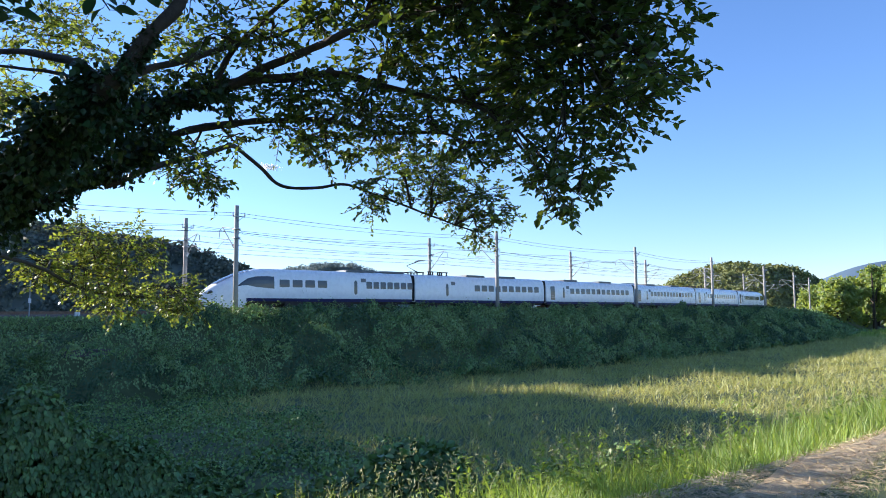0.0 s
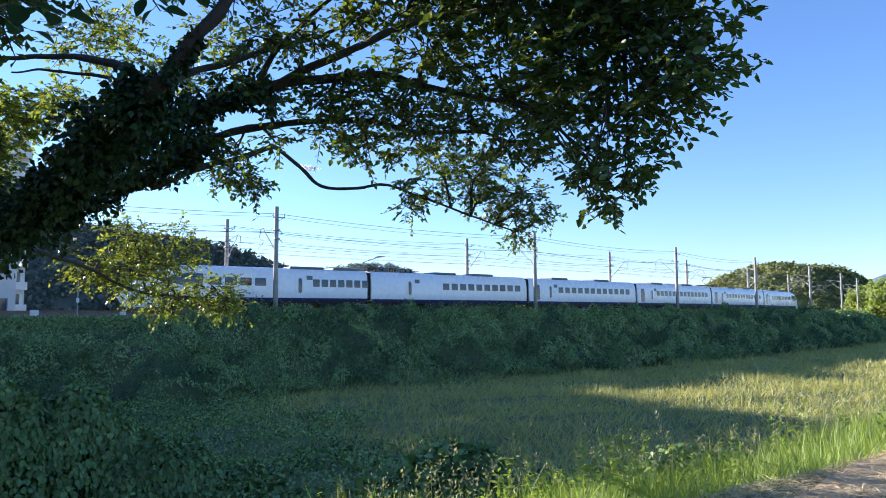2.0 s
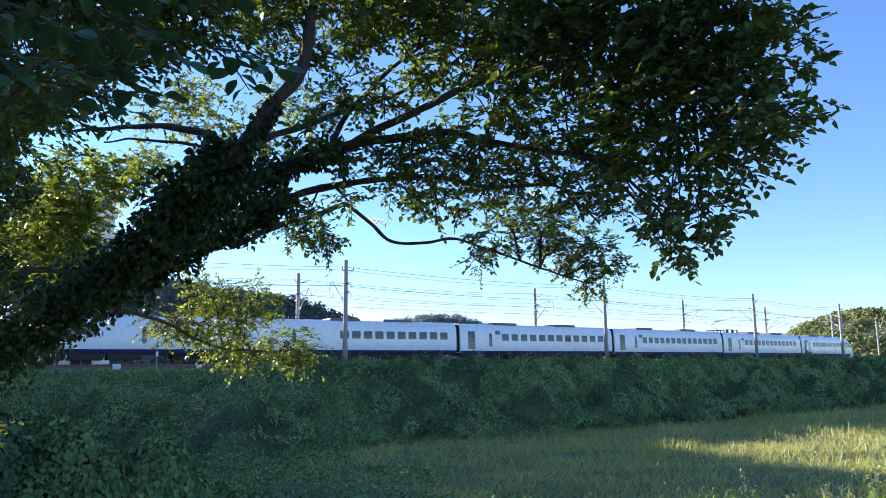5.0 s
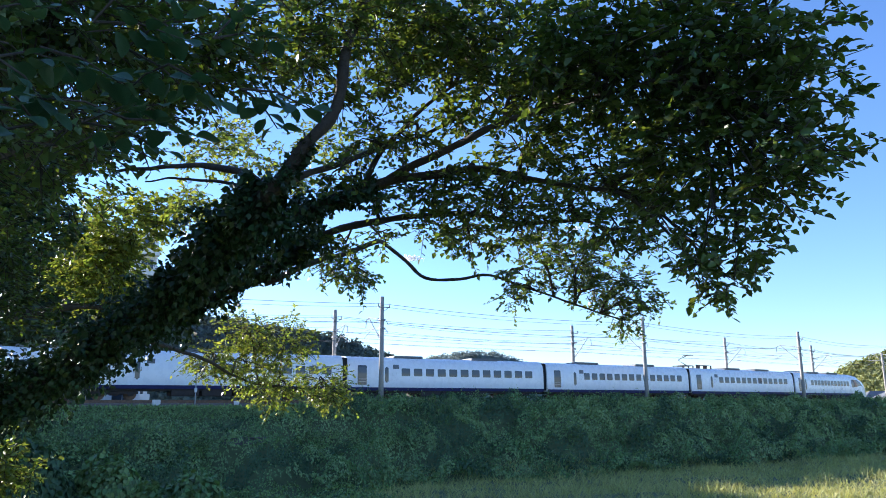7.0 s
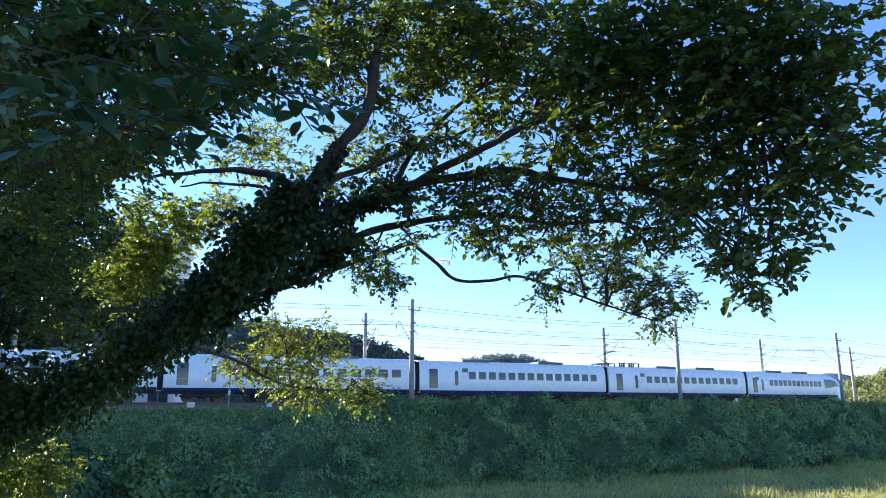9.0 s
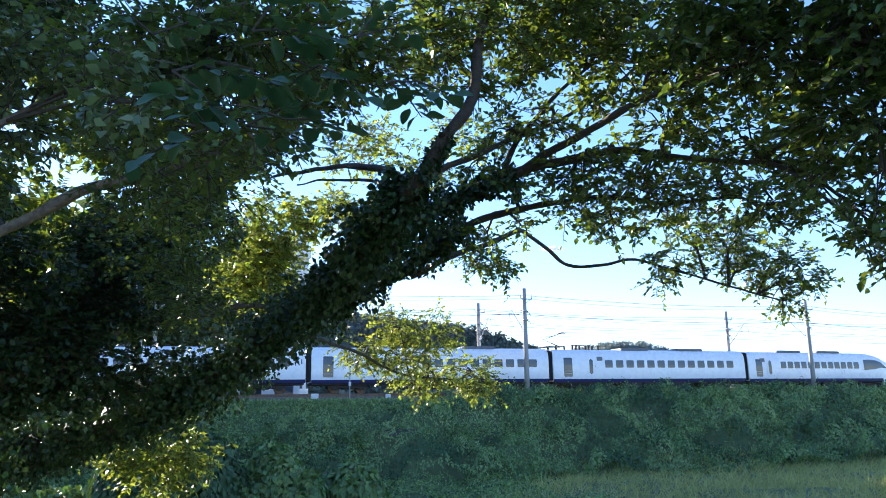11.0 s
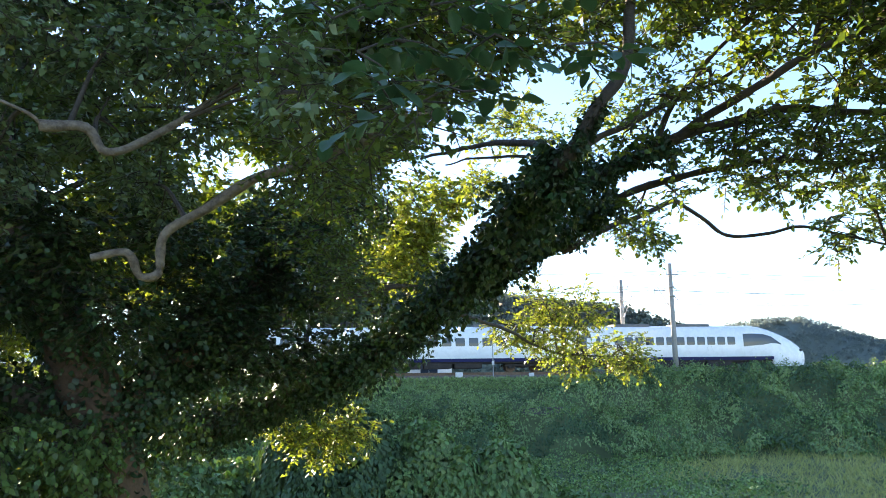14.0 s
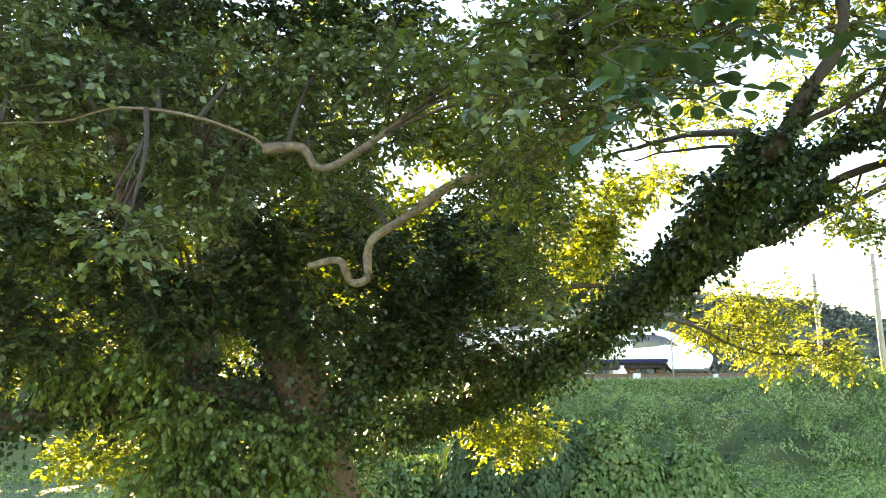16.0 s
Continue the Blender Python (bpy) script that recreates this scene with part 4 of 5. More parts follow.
BOUGHS["brD"] = limb("limb", [(-1.97, 9.8, 1.82), (-0.96, 10.98, 2.56), (0.02, 12.02, 2.92), (0.87, 12.26, 3.12), (1.62, 12.35, 2.97)], 0.09, 0.03)


def ivy(name, pts, radii, per_metre, size, thick=0.10, material=None, droop=0.5):
    """Ivy leaves standing off a limb all round."""
    P = np.array([tuple(p) for p in pts])
    seg = np.linalg.norm(np.diff(P, axis=0), axis=1)
    n = int(seg.sum() * per_metre)
    t = RNG.random(n) * (len(P) - 1)
    i = np.minimum(t.astype(int), len(P) - 2)
    f = (t - i)[:, None]
    c = P[i] * (1 - f) + P[i + 1] * f
    ax = unit(P[i + 1] - P[i])
    out = rand_dirs(n)
    out = unit(out - ax * np.sum(out * ax, 1, keepdims=True))
    taper = 0.35 + 0.65 * np.array(radii)[i][:, None] / max(radii)
    taper = taper * (1 + 0.8 * np.sin(c[:, :1] * 6.1 + c[:, 2:] * 5.3) * np.sin(c[:, 1:2] * 5.7 + 1))
    r = np.array(radii)[i][:, None] + np.minimum(RNG.normal(size=(n, 1)) ** 2, 2.0) * thick * taper
    p = c + out * r
    d = unit(rand_dirs(n) * 0.7 + out * 0.5 + np.array([0, 0, -droop]))
    nr = unit(out + 0.95 * rand_dirs(n))
    s = size * RNG.uniform(0.5, 1.45, n)
    return tagged(leaves(name, p, d, nr, s, s * 0.75, material or M_IVY, TREE, "small"), kind="stuff")


def spray(centres, twigs_per, leaf, twig_len, name, material, density=1.0, droop=0.25, twig_mat=None, parent=None, shape="small"):
    """Leafy twigs that fill loose clumps round the given centres (x, y, z, radius)."""
    P, D, N, S = [], [], [], []
    bm = bmesh.new()
    for cx, cy, cz, r in centres:
        n = int(twigs_per * (r / 0.4) ** 2 * density)
        o = np.array([cx, cy, cz]) + unit(RNG.normal(size=(n, 3))) * r * (RNG.random((n, 1)) ** 0.5) * np.array([1.15, 1.15, 0.8])
        d = unit(RNG.normal(size=(n, 3)) * np.array([1, 1, 0.55]) + unit(o - np.array([cx, cy, cz])) * 0.8 + np.array([0, 0, -droop]))
        for a, b in zip(o, d):
            L = twig_len * RNG.uniform(0.6, 1.3)
            mid = a + b * L * 0.5 + np.array([0, 0, 0.04 * L])
            end = a + b * L - np.array([0, 0, 0.12 * L])
            tube(bm, [a, end], [0.006, 0.002], 3, False)
            k = int(RNG.integers(6, 11))
            q = np.linspace(0.15, 1.0, k)[:, None]
            pts = np.where(q < 0.5, a + (mid - a) * q * 2, mid + (end - mid) * (q - 0.5) * 2)
            sd = unit(np.cross(b, np.array([0.1, 0.2, 1.0])))
            alt = np.where(np.arange(k) % 2 == 0, 1.0, -1.0)[:, None]
            P.append(pts)
            D.append(unit(b * 0.7 + sd * alt * 0.9 + RNG.normal(size=(k, 3)) * 0.35 + np.array([0, 0, -droop])))
            N.append(unit(np.array([0, 0, 1.0]) + RNG.normal(size=(k, 3)) * 0.55))
            S.append(leaf * RNG.uniform(0.65, 1.2, k))
    P, D, N, S = (np.concatenate(q) for q in (P, D, N, S))
    tagged(part("twig_spray", bm, twig_mat or M_BARK, parent or TREE), kind="stuff")
    return tagged(leaves(name, P, D, N, S, S * 0.66, material, parent or TREE, shape), kind="stuff")


def feeders(centres, limbs, r0=0.016):
    """Side branches from the nearest limb out to each clump."""
    pool = [p for k in limbs for p in BOUGHS[k][0]]
    bm = bmesh.new()
    for cx, cy, cz, r in centres:
        c = Vector((cx, cy, cz))
        near = sorted(pool, key=lambda p: (p - c).length)[:4]
        s = near[-1]
        if (s - c).length > 3.2:
            continue
        mid = s.lerp(c, 0.5) + Vector((0, 0, 0.12)) + Vector(noise.noise_vector(c * 1.9)) * 0.15
        pts = smooth_path([s, mid, c], 5)
        tube(bm, pts, list(np.linspace(r0 * 1.5, r0 * 0.5, len(pts))), 6, False)
        for k in range(4):
            e = c + Vector(RNG.normal(size=3)).normalized() * r * 1.1
            q = pts[int(RNG.integers(3, len(pts)))]
            tube(bm, [q, q.lerp(e, 0.55) + Vector((0, 0, 0.04)), e], [r0 * 0.55, r0 * 0.4, r0 * 0.15], 5, False)
    tagged(part("branchwork", bm, M_BARK, TREE), kind="stuff")


CROWN_RIGHT = [
    (3.47, 4.15, 4.40, 0.50), (3.72, 3.79, 4.38, 0.50), (3.95, 3.46, 4.28, 0.50), (4.16, 3.14, 4.18, 0.42), (4.26, 2.87, 4.15, 0.38),
    (3.83, 4.26, 4.13, 0.45), (4.10, 3.91, 4.00, 0.45), (4.18, 3.45, 3.83, 0.40), (4.38, 3.14, 3.75, 0.36), (4.47, 2.86, 3.74, 0.32),
    (4.49, 2.84, 3.32, 0.28), (4.49, 3.18, 3.35, 0.33), (4.33, 3.46, 3.46, 0.36), (4.11, 3.79, 3.54, 0.36), (4.44, 3.04, 3.06, 0.24),
    (4.55, 3.53, 2.73, 0.26), (4.38, 3.57, 2.93, 0.24), (4.64, 3.75, 2.56, 0.20), (4.46, 3.83, 2.65, 0.18), (4.34, 3.99, 3.21, 0.28),
]
CROWN_MID = [
    (3.44, 4.86, 4.84, 0.45), (3.00, 5.10, 4.84, 0.45), (2.47, 5.05, 4.74, 0.40), (3.31, 5.15, 4.44, 0.36), (3.66, 4.79, 4.21, 0.38),
    (3.82, 5.03, 3.84, 0.32), (4.28, 4.81, 3.74, 0.32), (4.56, 4.48, 3.53, 0.32), (3.61, 5.64, 3.66, 0.26), (3.24, 5.87, 3.56, 0.22),
    (2.94, 5.99, 3.72, 0.16), (4.13, 5.64, 3.50, 0.30), (4.53, 5.43, 3.50, 0.30), (4.84, 5.09, 3.29, 0.30), (5.04, 4.79, 3.14, 0.25),
    (3.61, 5.97, 3.29, 0.22), (4.12, 5.83, 3.26, 0.20), (2.76, 5.19, 4.50, 0.30),
    (2.85, 6.20, 3.53, 0.16), (3.34, 6.20, 3.36, 0.18), (3.75, 6.01, 3.21, 0.18), (2.96, 6.44, 3.25, 0.13), (2.14, 5.54, 3.52, 0.13), (3.32, 5.81, 3.59, 0.18), (2.67, 6.62, 3.20, 0.13), (2.39, 6.89, 3.18, 0.13), (3.77, 5.57, 3.53, 0.20), (2.94, 5.68, 4.02, 0.16), (3.29, 5.44, 4.20, 0.20), (2.50, 5.71, 3.92, 0.14),
]
CROWN_OUTER = [
    (5.14, 7.05, 3.14, 0.26), (5.55, 6.71, 3.18, 0.32), (5.80, 6.52, 2.97, 0.30), (6.15, 6.32, 3.03, 0.30), (6.13, 6.42, 2.64, 0.22),
    (5.05, 7.17, 2.87, 0.15), (6.35, 6.28, 2.77, 0.18), (4.93, 6.42, 3.34, 0.22), (5.38, 6.20, 3.27, 0.24), (2.99, 7.49, 3.13, 0.26),
    (3.21, 7.53, 2.99, 0.14),
]
CROWN_LEFT = [
    (-0.44, 4.84, 3.85, 0.50), (-0.10, 4.14, 3.59, 0.45), (0.20, 3.98, 3.59, 0.40), (0.51, 4.34, 3.84, 0.40), (0.92, 4.63, 4.13, 0.40),
    (1.41, 4.80, 4.29, 0.36), (-0.19, 4.30, 3.17, 0.40), (0.12, 3.72, 2.98, 0.30), 
    (-0.36, 5.54, 3.19, 0.45), (0.01, 6.45, 3.38, 0.50), (-0.36, 7.86, 3.15, 0.55), (-0.11, 9.00, 2.72, 0.45), 
    (1.78, 5.34, 4.10, 0.18), (2.35, 5.49, 4.16, 0.20), (2.68, 5.59, 4.00, 0.26),
]
CROWN_TOP = [
    (1.71, 4.83, 4.52, 0.30), (2.11, 4.87, 4.40, 0.25), (1.56, 4.88, 4.18, 0.22), (1.05, 4.65, 3.87, 0.25), (0.68, 4.65, 3.74, 0.28), (2.46, 5.18, 4.27, 0.20), (2.60, 4.74, 4.77, 0.30), (1.93, 5.06, 4.01, 0.14), (0.51, 4.80, 3.53, 0.22), (0.33, 4.63, 3.69, 0.30),
]
CROWN_SIDE = [
    (-4.27, 5.24, 4.37, 0.55), (-3.87, 5.35, 3.95, 0.45), (-4.29, 5.40, 3.50, 0.45), (-3.41, 5.96, 3.66, 0.45), (-2.96, 6.14, 3.44, 0.40),
    (-2.84, 4.29, 2.47, 0.25), (-3.22, 6.18, 3.14, 0.35), (-3.06, 7.19, 3.26, 0.45), (-3.50, 5.86, 4.15, 0.45), (-2.80, 5.90, 4.29, 0.45),
    (-2.10, 5.97, 4.24, 0.45), (-1.45, 5.74, 4.16, 0.45), (-0.86, 5.60, 4.07, 0.36), (-0.42, 3.77, 3.12, 0.28), (-0.06, 4.22, 3.63, 0.36),
    (-2.06, 7.25, 3.43, 0.40), (-4.84, 5.27, 3.96, 0.50), (-5.33, 5.88, 3.18, 0.60), (-2.24, 6.55, 3.81, 0.40), (-1.49, 6.60, 3.86, 0.35),
]
CROWN_BACK = [
    (-4.68, 6.06, 5.27, 0.50), (-4.13, 6.62, 5.24, 0.50), (-3.07, 6.23, 5.09, 0.50), (-2.27, 6.33, 4.98, 0.45), (-5.55, 7.06, 4.95, 0.50),
    (-1.46, 6.39, 5.03, 0.40), (-2.80, 7.38, 2.87, 0.50), (-2.60, 8.02, 2.27, 0.50), (-3.52, 7.69, 2.51, 0.50), (-3.96, 7.30, 2.23, 0.50),
    (-4.48, 7.09, 2.57, 0.45), (-4.74, 6.47, 3.03, 0.50), (-5.30, 7.12, 2.01, 0.50), (-1.85, 8.99, 2.92, 0.50), (-1.05, 9.94, 3.68, 0.50),
    (-0.57, 10.66, 4.43, 0.50), (0.03, 10.61, 5.01, 0.45), (0.63, 10.62, 5.26, 0.40), (-2.13, 8.20, 3.20, 0.40), (-1.53, 9.93, 2.43, 0.40),
    (-5.98, 6.97, 2.47, 0.60),
]
CROWN_GAP = [
    (-0.80, 9.68, 2.67, 0.42), (-0.23, 10.04, 3.10, 0.36), (-1.24, 9.34, 2.07, 0.42), (-0.50, 9.77, 1.95, 0.36), (-1.70, 9.15, 2.33, 0.42),
    (0.09, 10.36, 3.90, 0.36), (-0.96, 9.57, 3.40, 0.42),
    (-1.91, 9.96, 1.81, 0.42), (-1.31, 9.86, 1.73, 0.36), (-0.82, 9.77, 1.76, 0.30), (-2.27, 9.74, 1.64, 0.42), (-1.73, 9.95, 2.21, 0.36), (-2.55, 9.71, 2.12, 0.40),
]
CURTAIN = [
    (-4.17, 7.86, 1.30, 0.40), (-3.64, 8.16, 1.04, 0.40), (-2.97, 8.56, 0.88, 0.40), (-4.42, 7.55, 1.78, 0.36),
    (-3.12, 8.64, 0.37, 0.45), (-3.78, 8.25, 0.48, 0.45), (-5.15, 7.50, 1.67, 0.36), (-4.18, 7.98, 0.63, 0.40),
]
LIT_TOP = [
    (1.93, 9.84, 5.08, 0.36), (2.49, 9.76, 4.97, 0.32), (2.95, 9.01, 4.58, 0.25), (3.70, 8.96, 5.10, 0.28), (1.86, 9.99, 4.32, 0.28),
    (3.49, 8.70, 3.32, 0.22), (3.54, 9.72, 5.45, 0.30), (2.48, 10.62, 5.69, 0.30),
]
LIT_FRONT = [
    (2.55, 11.74, 2.33, 0.40), (3.24, 11.97, 2.27, 0.50), (3.80, 11.93, 2.66, 0.50), (3.76, 12.36, 1.92, 0.42), (4.62, 12.46, 2.03, 0.46),
    (4.98, 12.55, 1.84, 0.30), (3.19, 11.86, 2.82, 0.40),
]
LIT_BACK = [
    (1.22, 12.47, 4.54, 0.60), (1.77, 12.70, 4.76, 0.40), (0.87, 12.81, 3.91, 0.70), (1.34, 12.72, 3.28, 0.50), (-0.44, 13.07, 0.99, 0.50),
    (0.11, 12.84, 0.74, 0.30), (2.10, 12.49, 4.95, 0.30),
]
LIT_SIDE = [
    (-7.22, 9.78, 3.24, 0.50), (-6.75, 11.09, 1.91, 0.50), (-6.01, 11.67, 1.92, 0.50), (-7.74, 10.49, 1.90, 0.60), (-7.36, 10.97, 2.26, 0.60),
    (-8.23, 10.29, 2.74, 0.70), (-8.59, 10.43, 1.83, 0.60), (-8.21, 11.33, 2.66, 0.70), (-6.85, 10.82, 0.56, 0.50), (-6.01, 10.93, 0.38, 0.50),
    (-5.26, 12.64, 2.53, 0.45), (-6.31, 11.13, 4.65, 0.45), (-3.24, 12.68, 3.31, 0.50), (1.08, 12.92, 4.06, 0.50), (-0.50, 13.42, 0.62, 0.60),
    (-1.20, 13.30, 0.92, 0.45), (-4.52, 13.15, 0.16, 0.60), (-7.69, 10.99, 4.76, 0.50),
]
SPRIGS = [
    (-0.05, 1.87, 2.33), (0.04, 1.96, 2.42), (0.16, 2.09, 2.28), (0.05, 1.88, 2.18), (0.24, 1.92, 2.45),
    (0.48, 1.98, 2.57), (0.52, 1.76, 2.33), (0.35, 1.90, 2.42), (-0.12, 2.09, 2.54), (0.15, 1.81, 2.45),
    (0.26, 1.95, 2.26),
]
spray(CROWN_RIGHT, 88, 0.076, 0.21, "crown", M_LEAF, 1.0, 0.1, shape="leaf")
spray(CROWN_MID, 120, 0.064, 0.20, "crown", M_LEAF, 1.0, 0.1, shape="leaf")
spray(CROWN_OUTER, 125, 0.064, 0.20, "crown", M_LEAF, 1.0, 0.1)
spray(CROWN_LEFT, 125, 0.062, 0.20, "crown", M_LEAF, 0.75, 0.1)
spray(CROWN_TOP, 175, 0.062, 0.20, "crown", M_LEAF, 1.0, 0.1)
spray(CROWN_SIDE, 110, 0.078, 0.20, "crown", M_SIDE_SKYLIT)
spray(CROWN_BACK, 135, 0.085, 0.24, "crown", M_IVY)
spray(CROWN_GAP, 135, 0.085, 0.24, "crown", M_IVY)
spray(CURTAIN, 130, 0.095, 0.22, "ivy_curtain", M_HEART, 1.0, 0.8)
# clumps in the sun-coloured leaf, where light strikes through the tree
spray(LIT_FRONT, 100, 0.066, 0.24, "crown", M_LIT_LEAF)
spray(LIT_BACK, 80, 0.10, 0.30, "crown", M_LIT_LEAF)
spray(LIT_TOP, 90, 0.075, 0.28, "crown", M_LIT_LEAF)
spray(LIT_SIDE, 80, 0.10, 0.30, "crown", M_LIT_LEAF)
feeders(CROWN_RIGHT + CROWN_MID, ["bough", "bough2", "mid", "mid2", "mid3", "up"])
feeders(CROWN_OUTER, ["kinkb", "bough2"], 0.012)
feeders(CROWN_LEFT[:3] + CROWN_LEFT[6:10], ["trunkr", "snag"], 0.010)
feeders(CROWN_SIDE, ["zig", "snag", "pale", "trunk"])
feeders(LIT_FRONT, ["low"], 0.014)


def near_leaf_mesh(k):
    """One broad leaf with a folded midrib, a wavy edge and a stalk."""
    bm = bmesh.new()
    rows = []
    for i in range(7):
        u = i / 6
        w = 0.37 * math.sin(math.pi * (0.06 + 0.90 * u ** (0.85 + 0.1 * k))) ** 0.9
        z = -0.10 * u * u + 0.02 * math.sin(5 * u + k)
        rows.append([bm.verts.new((s * w, u, z + abs(s) * w * 0.28 + 0.012 * math.sin(9 * u + 2 * s + k))) for s in (-1, -0.5, 0, 0.5, 1)])
    for a, c in zip(rows, rows[1:]):
        for j in range(4):
            bm.faces.new((a[j], a[j + 1], c[j + 1], c[j]))
    tube(bm, [(0, -0.22, 0.03), (0, 0.0, 0.0)], 0.012, 4)
    me = bpy.data.meshes.new("leaf")
    bm.to_mesh(me)
    bm.free()
    me.materials.append(M_NEAR_LEAF)
    me.polygons.foreach_set("use_smooth", [True] * len(me.polygons))
    return me


def sprigs():
    """The twigs that hang close before the lens, leaf by leaf."""
    meshes = [near_leaf_mesh(k) for k in range(3)]
    for n, (x, y, z) in enumerate(SPRIGS):
        bm = bmesh.new()
        o = Vector((x - 0.12, y + 0.10, z + 0.10))
        for k in range(2):
            d = Vector((RNG.normal() * 0.8 + 0.5, RNG.normal() * 0.6, RNG.normal() * 0.35 - 0.1)).normalized()
            L = RNG.uniform(0.16, 0.26)
            tube(bm, [o, o + d * L * 0.5 + Vector((0, 0, 0.02)), o + d * L], [0.004, 0.003, 0.0015], 5)
            side = d.cross(Vector((0, 0, 1))).normalized()
            for j in range(8):
                p = o + d * L * (0.25 + 0.75 * j / 7)
                ld = (d * 0.5 + side * (1 if j % 2 else -1) * 0.9 + Vector(RNG.normal(size=3)) * 0.3 + Vector((0, 0, -0.25))).normalized()
                up = (Vector((0, -0.25, 1)) + Vector(RNG.normal(size=3)) * 0.4).normalized()
                sx = ld.cross(up).normalized()
                uz = sx.cross(ld).normalized()
                s = RNG.uniform(0.05, 0.08)
                ob = new("leaf", meshes[(n + j) % 3])
                ob.parent = TREE
                m = Matrix((sx, ld, uz)).transposed().to_4x4()
                ob.matrix_basis = Matrix.Translation(p + ld * s * 0.22) @ m @ Matrix.Diagonal((s, s, s, 1))
        part("twig", bm, M_BARK, TREE)


sprigs()
for key, per, size, thick in (("main", 2900, 0.060, 0.125), ("trunk", 650, 0.075, 0.16), ("trunkr", 2900, 0.068, 0.28), ("trunk2", 500, 0.08, 0.10), ("left", 900, 0.075, 0.15)):
    ivy("ivy", *(q[:16] if key == "trunkr" else (q[:-11] if key == "main" else q) for q in BOUGHS[key]), per, size, thick)
ivy("ivy", BOUGHS["main"][0][-13:], BOUGHS["main"][1][-13:], 700, 0.05, 0.022)
ivy("ivy", BOUGHS["bough"][0][:20], BOUGHS["bough"][1][:20], 1500, 0.056, 0.08)
ivy("ivy", BOUGHS["bough2"][0][:17], BOUGHS["bough2"][1][:17], 1500, 0.056, 0.08)


# ---------- a second tree close behind the first ----------
def neighbour(x, y, crown, radii, clumps, seed, label, leaf, material=None):
    """A broadleaf tree with a few rising limbs and a crown of leafy clumps in an uneven ellipsoid."""
    rg = np.random.default_rng(seed)
    tree = tagged(new("tree"), label, "tree")
    z = float(ground_z(x, y)) - 0.3
    cs = []
    for k in range(clumps):
        d = unit(rg.normal(size=3)) * rg.random() ** 0.4
        cs.append((crown[0] + d[0] * radii[0], crown[1] + d[1] * radii[1], crown[2] + d[2] * radii[2], rg.uniform(0.35, 0.65)))
    top = Vector(crown) + Vector((0, 0, radii[2] * 0.6))
    bm = bmesh.new()
    spine = smooth_path([(x, y, z), (x * 0.7 + crown[0] * 0.3, y, z + (crown[2] - z) * 0.5), tuple(crown), tuple(top)], 5)
    tube(bm, spine, list(np.linspace(0.26, 0.05, len(spine))), 10)
    part("trunk", bm, M_BARK, tree, "", True)
    for c in cs[::4]:
        e = Vector(c[:3])
        s = spine[5 + int(rg.integers(0, 8))]
        bm = bmesh.new()
        pts = smooth_path([s, s.lerp(e, 0.5) + Vector((0, 0, 0.3)), e], 4)
        tube(bm, pts, list(np.linspace(0.06, 0.012, len(pts))), 6)
        part("limb", bm, M_BARK, tree)
    spray(cs, 58, leaf, 0.30, "crown", material or M_LEAF, 1.0, 0.25, None, tree)


neighbour(-5.5, 11.5, (-5.0, 11.3, 5.4), (4.8, 1.6, 2.6), 78, 31, "broadleaf tree crowding behind the leaning tree", 0.12)
neighbour(-11.5, 13.5, (-11.0, 13.2, 5.2), (3.6, 2.4, 2.8), 50, 32, "broadleaf tree further along the levee slope", 0.11)
# this third, small tree is added to block low sun and sky gaps
neighbour(-6.7, 14.2, (-6.6, 14.0, 1.9), (2.2, 1.2, 2.0), 26, 33, "small broadleaf tree added behind the leaning tree to block sun", 0.10)


# ---------- low plants ----------
def scatter(n, x0, x1, y0, y1, power=1.0):
    """Points thicker towards the near end of x."""
    x = x0 + (x1 - x0) * RNG.random(n) ** power
    y = y0 + (y1 - y0) * RNG.random(n)
    return x, y


def lumps(x, y):
    return 0.5 + 0.5 * np.sin(x * 0.8 + 2 * np.sin(y * 0.5)) * np.sin(y * 0.9 + 1.5 * np.sin(x * 0.37)) + 0.35 * np.sin(x * 2.3 + y) * np.sin(y * 2.9 - x * 0.7)


def domes(x, y, cell, r0, r1, seed):
    """Height, nought to one, of rounded cushions strewn one to a cell."""
    x, y = np.asarray(x, dtype=float), np.asarray(y, dtype=float)
    ix, iy = np.floor(x / cell), np.floor(y / cell)
    best = np.zeros_like(x)
    for dx in (-1, 0, 1):
        for dy in (-1, 0, 1):
            cx, cy = ix + dx, iy + dy
            h = [np.mod(np.sin(cx * 127.1 + cy * 311.7 + seed * 74.7 + q * 19.3) * 43758.5453, 1.0) for q in range(3)]
            r = cell * (r0 + (r1 - r0) * h[2])
            d2 = ((cx + h[0]) * cell - x) ** 2 + ((cy + h[1]) * cell - y) ** 2
            best = np.maximum(best, (0.45 + 0.55 * h[2]) * np.sqrt(np.clip(1 - d2 / r ** 2, 0, 1)))
    return best


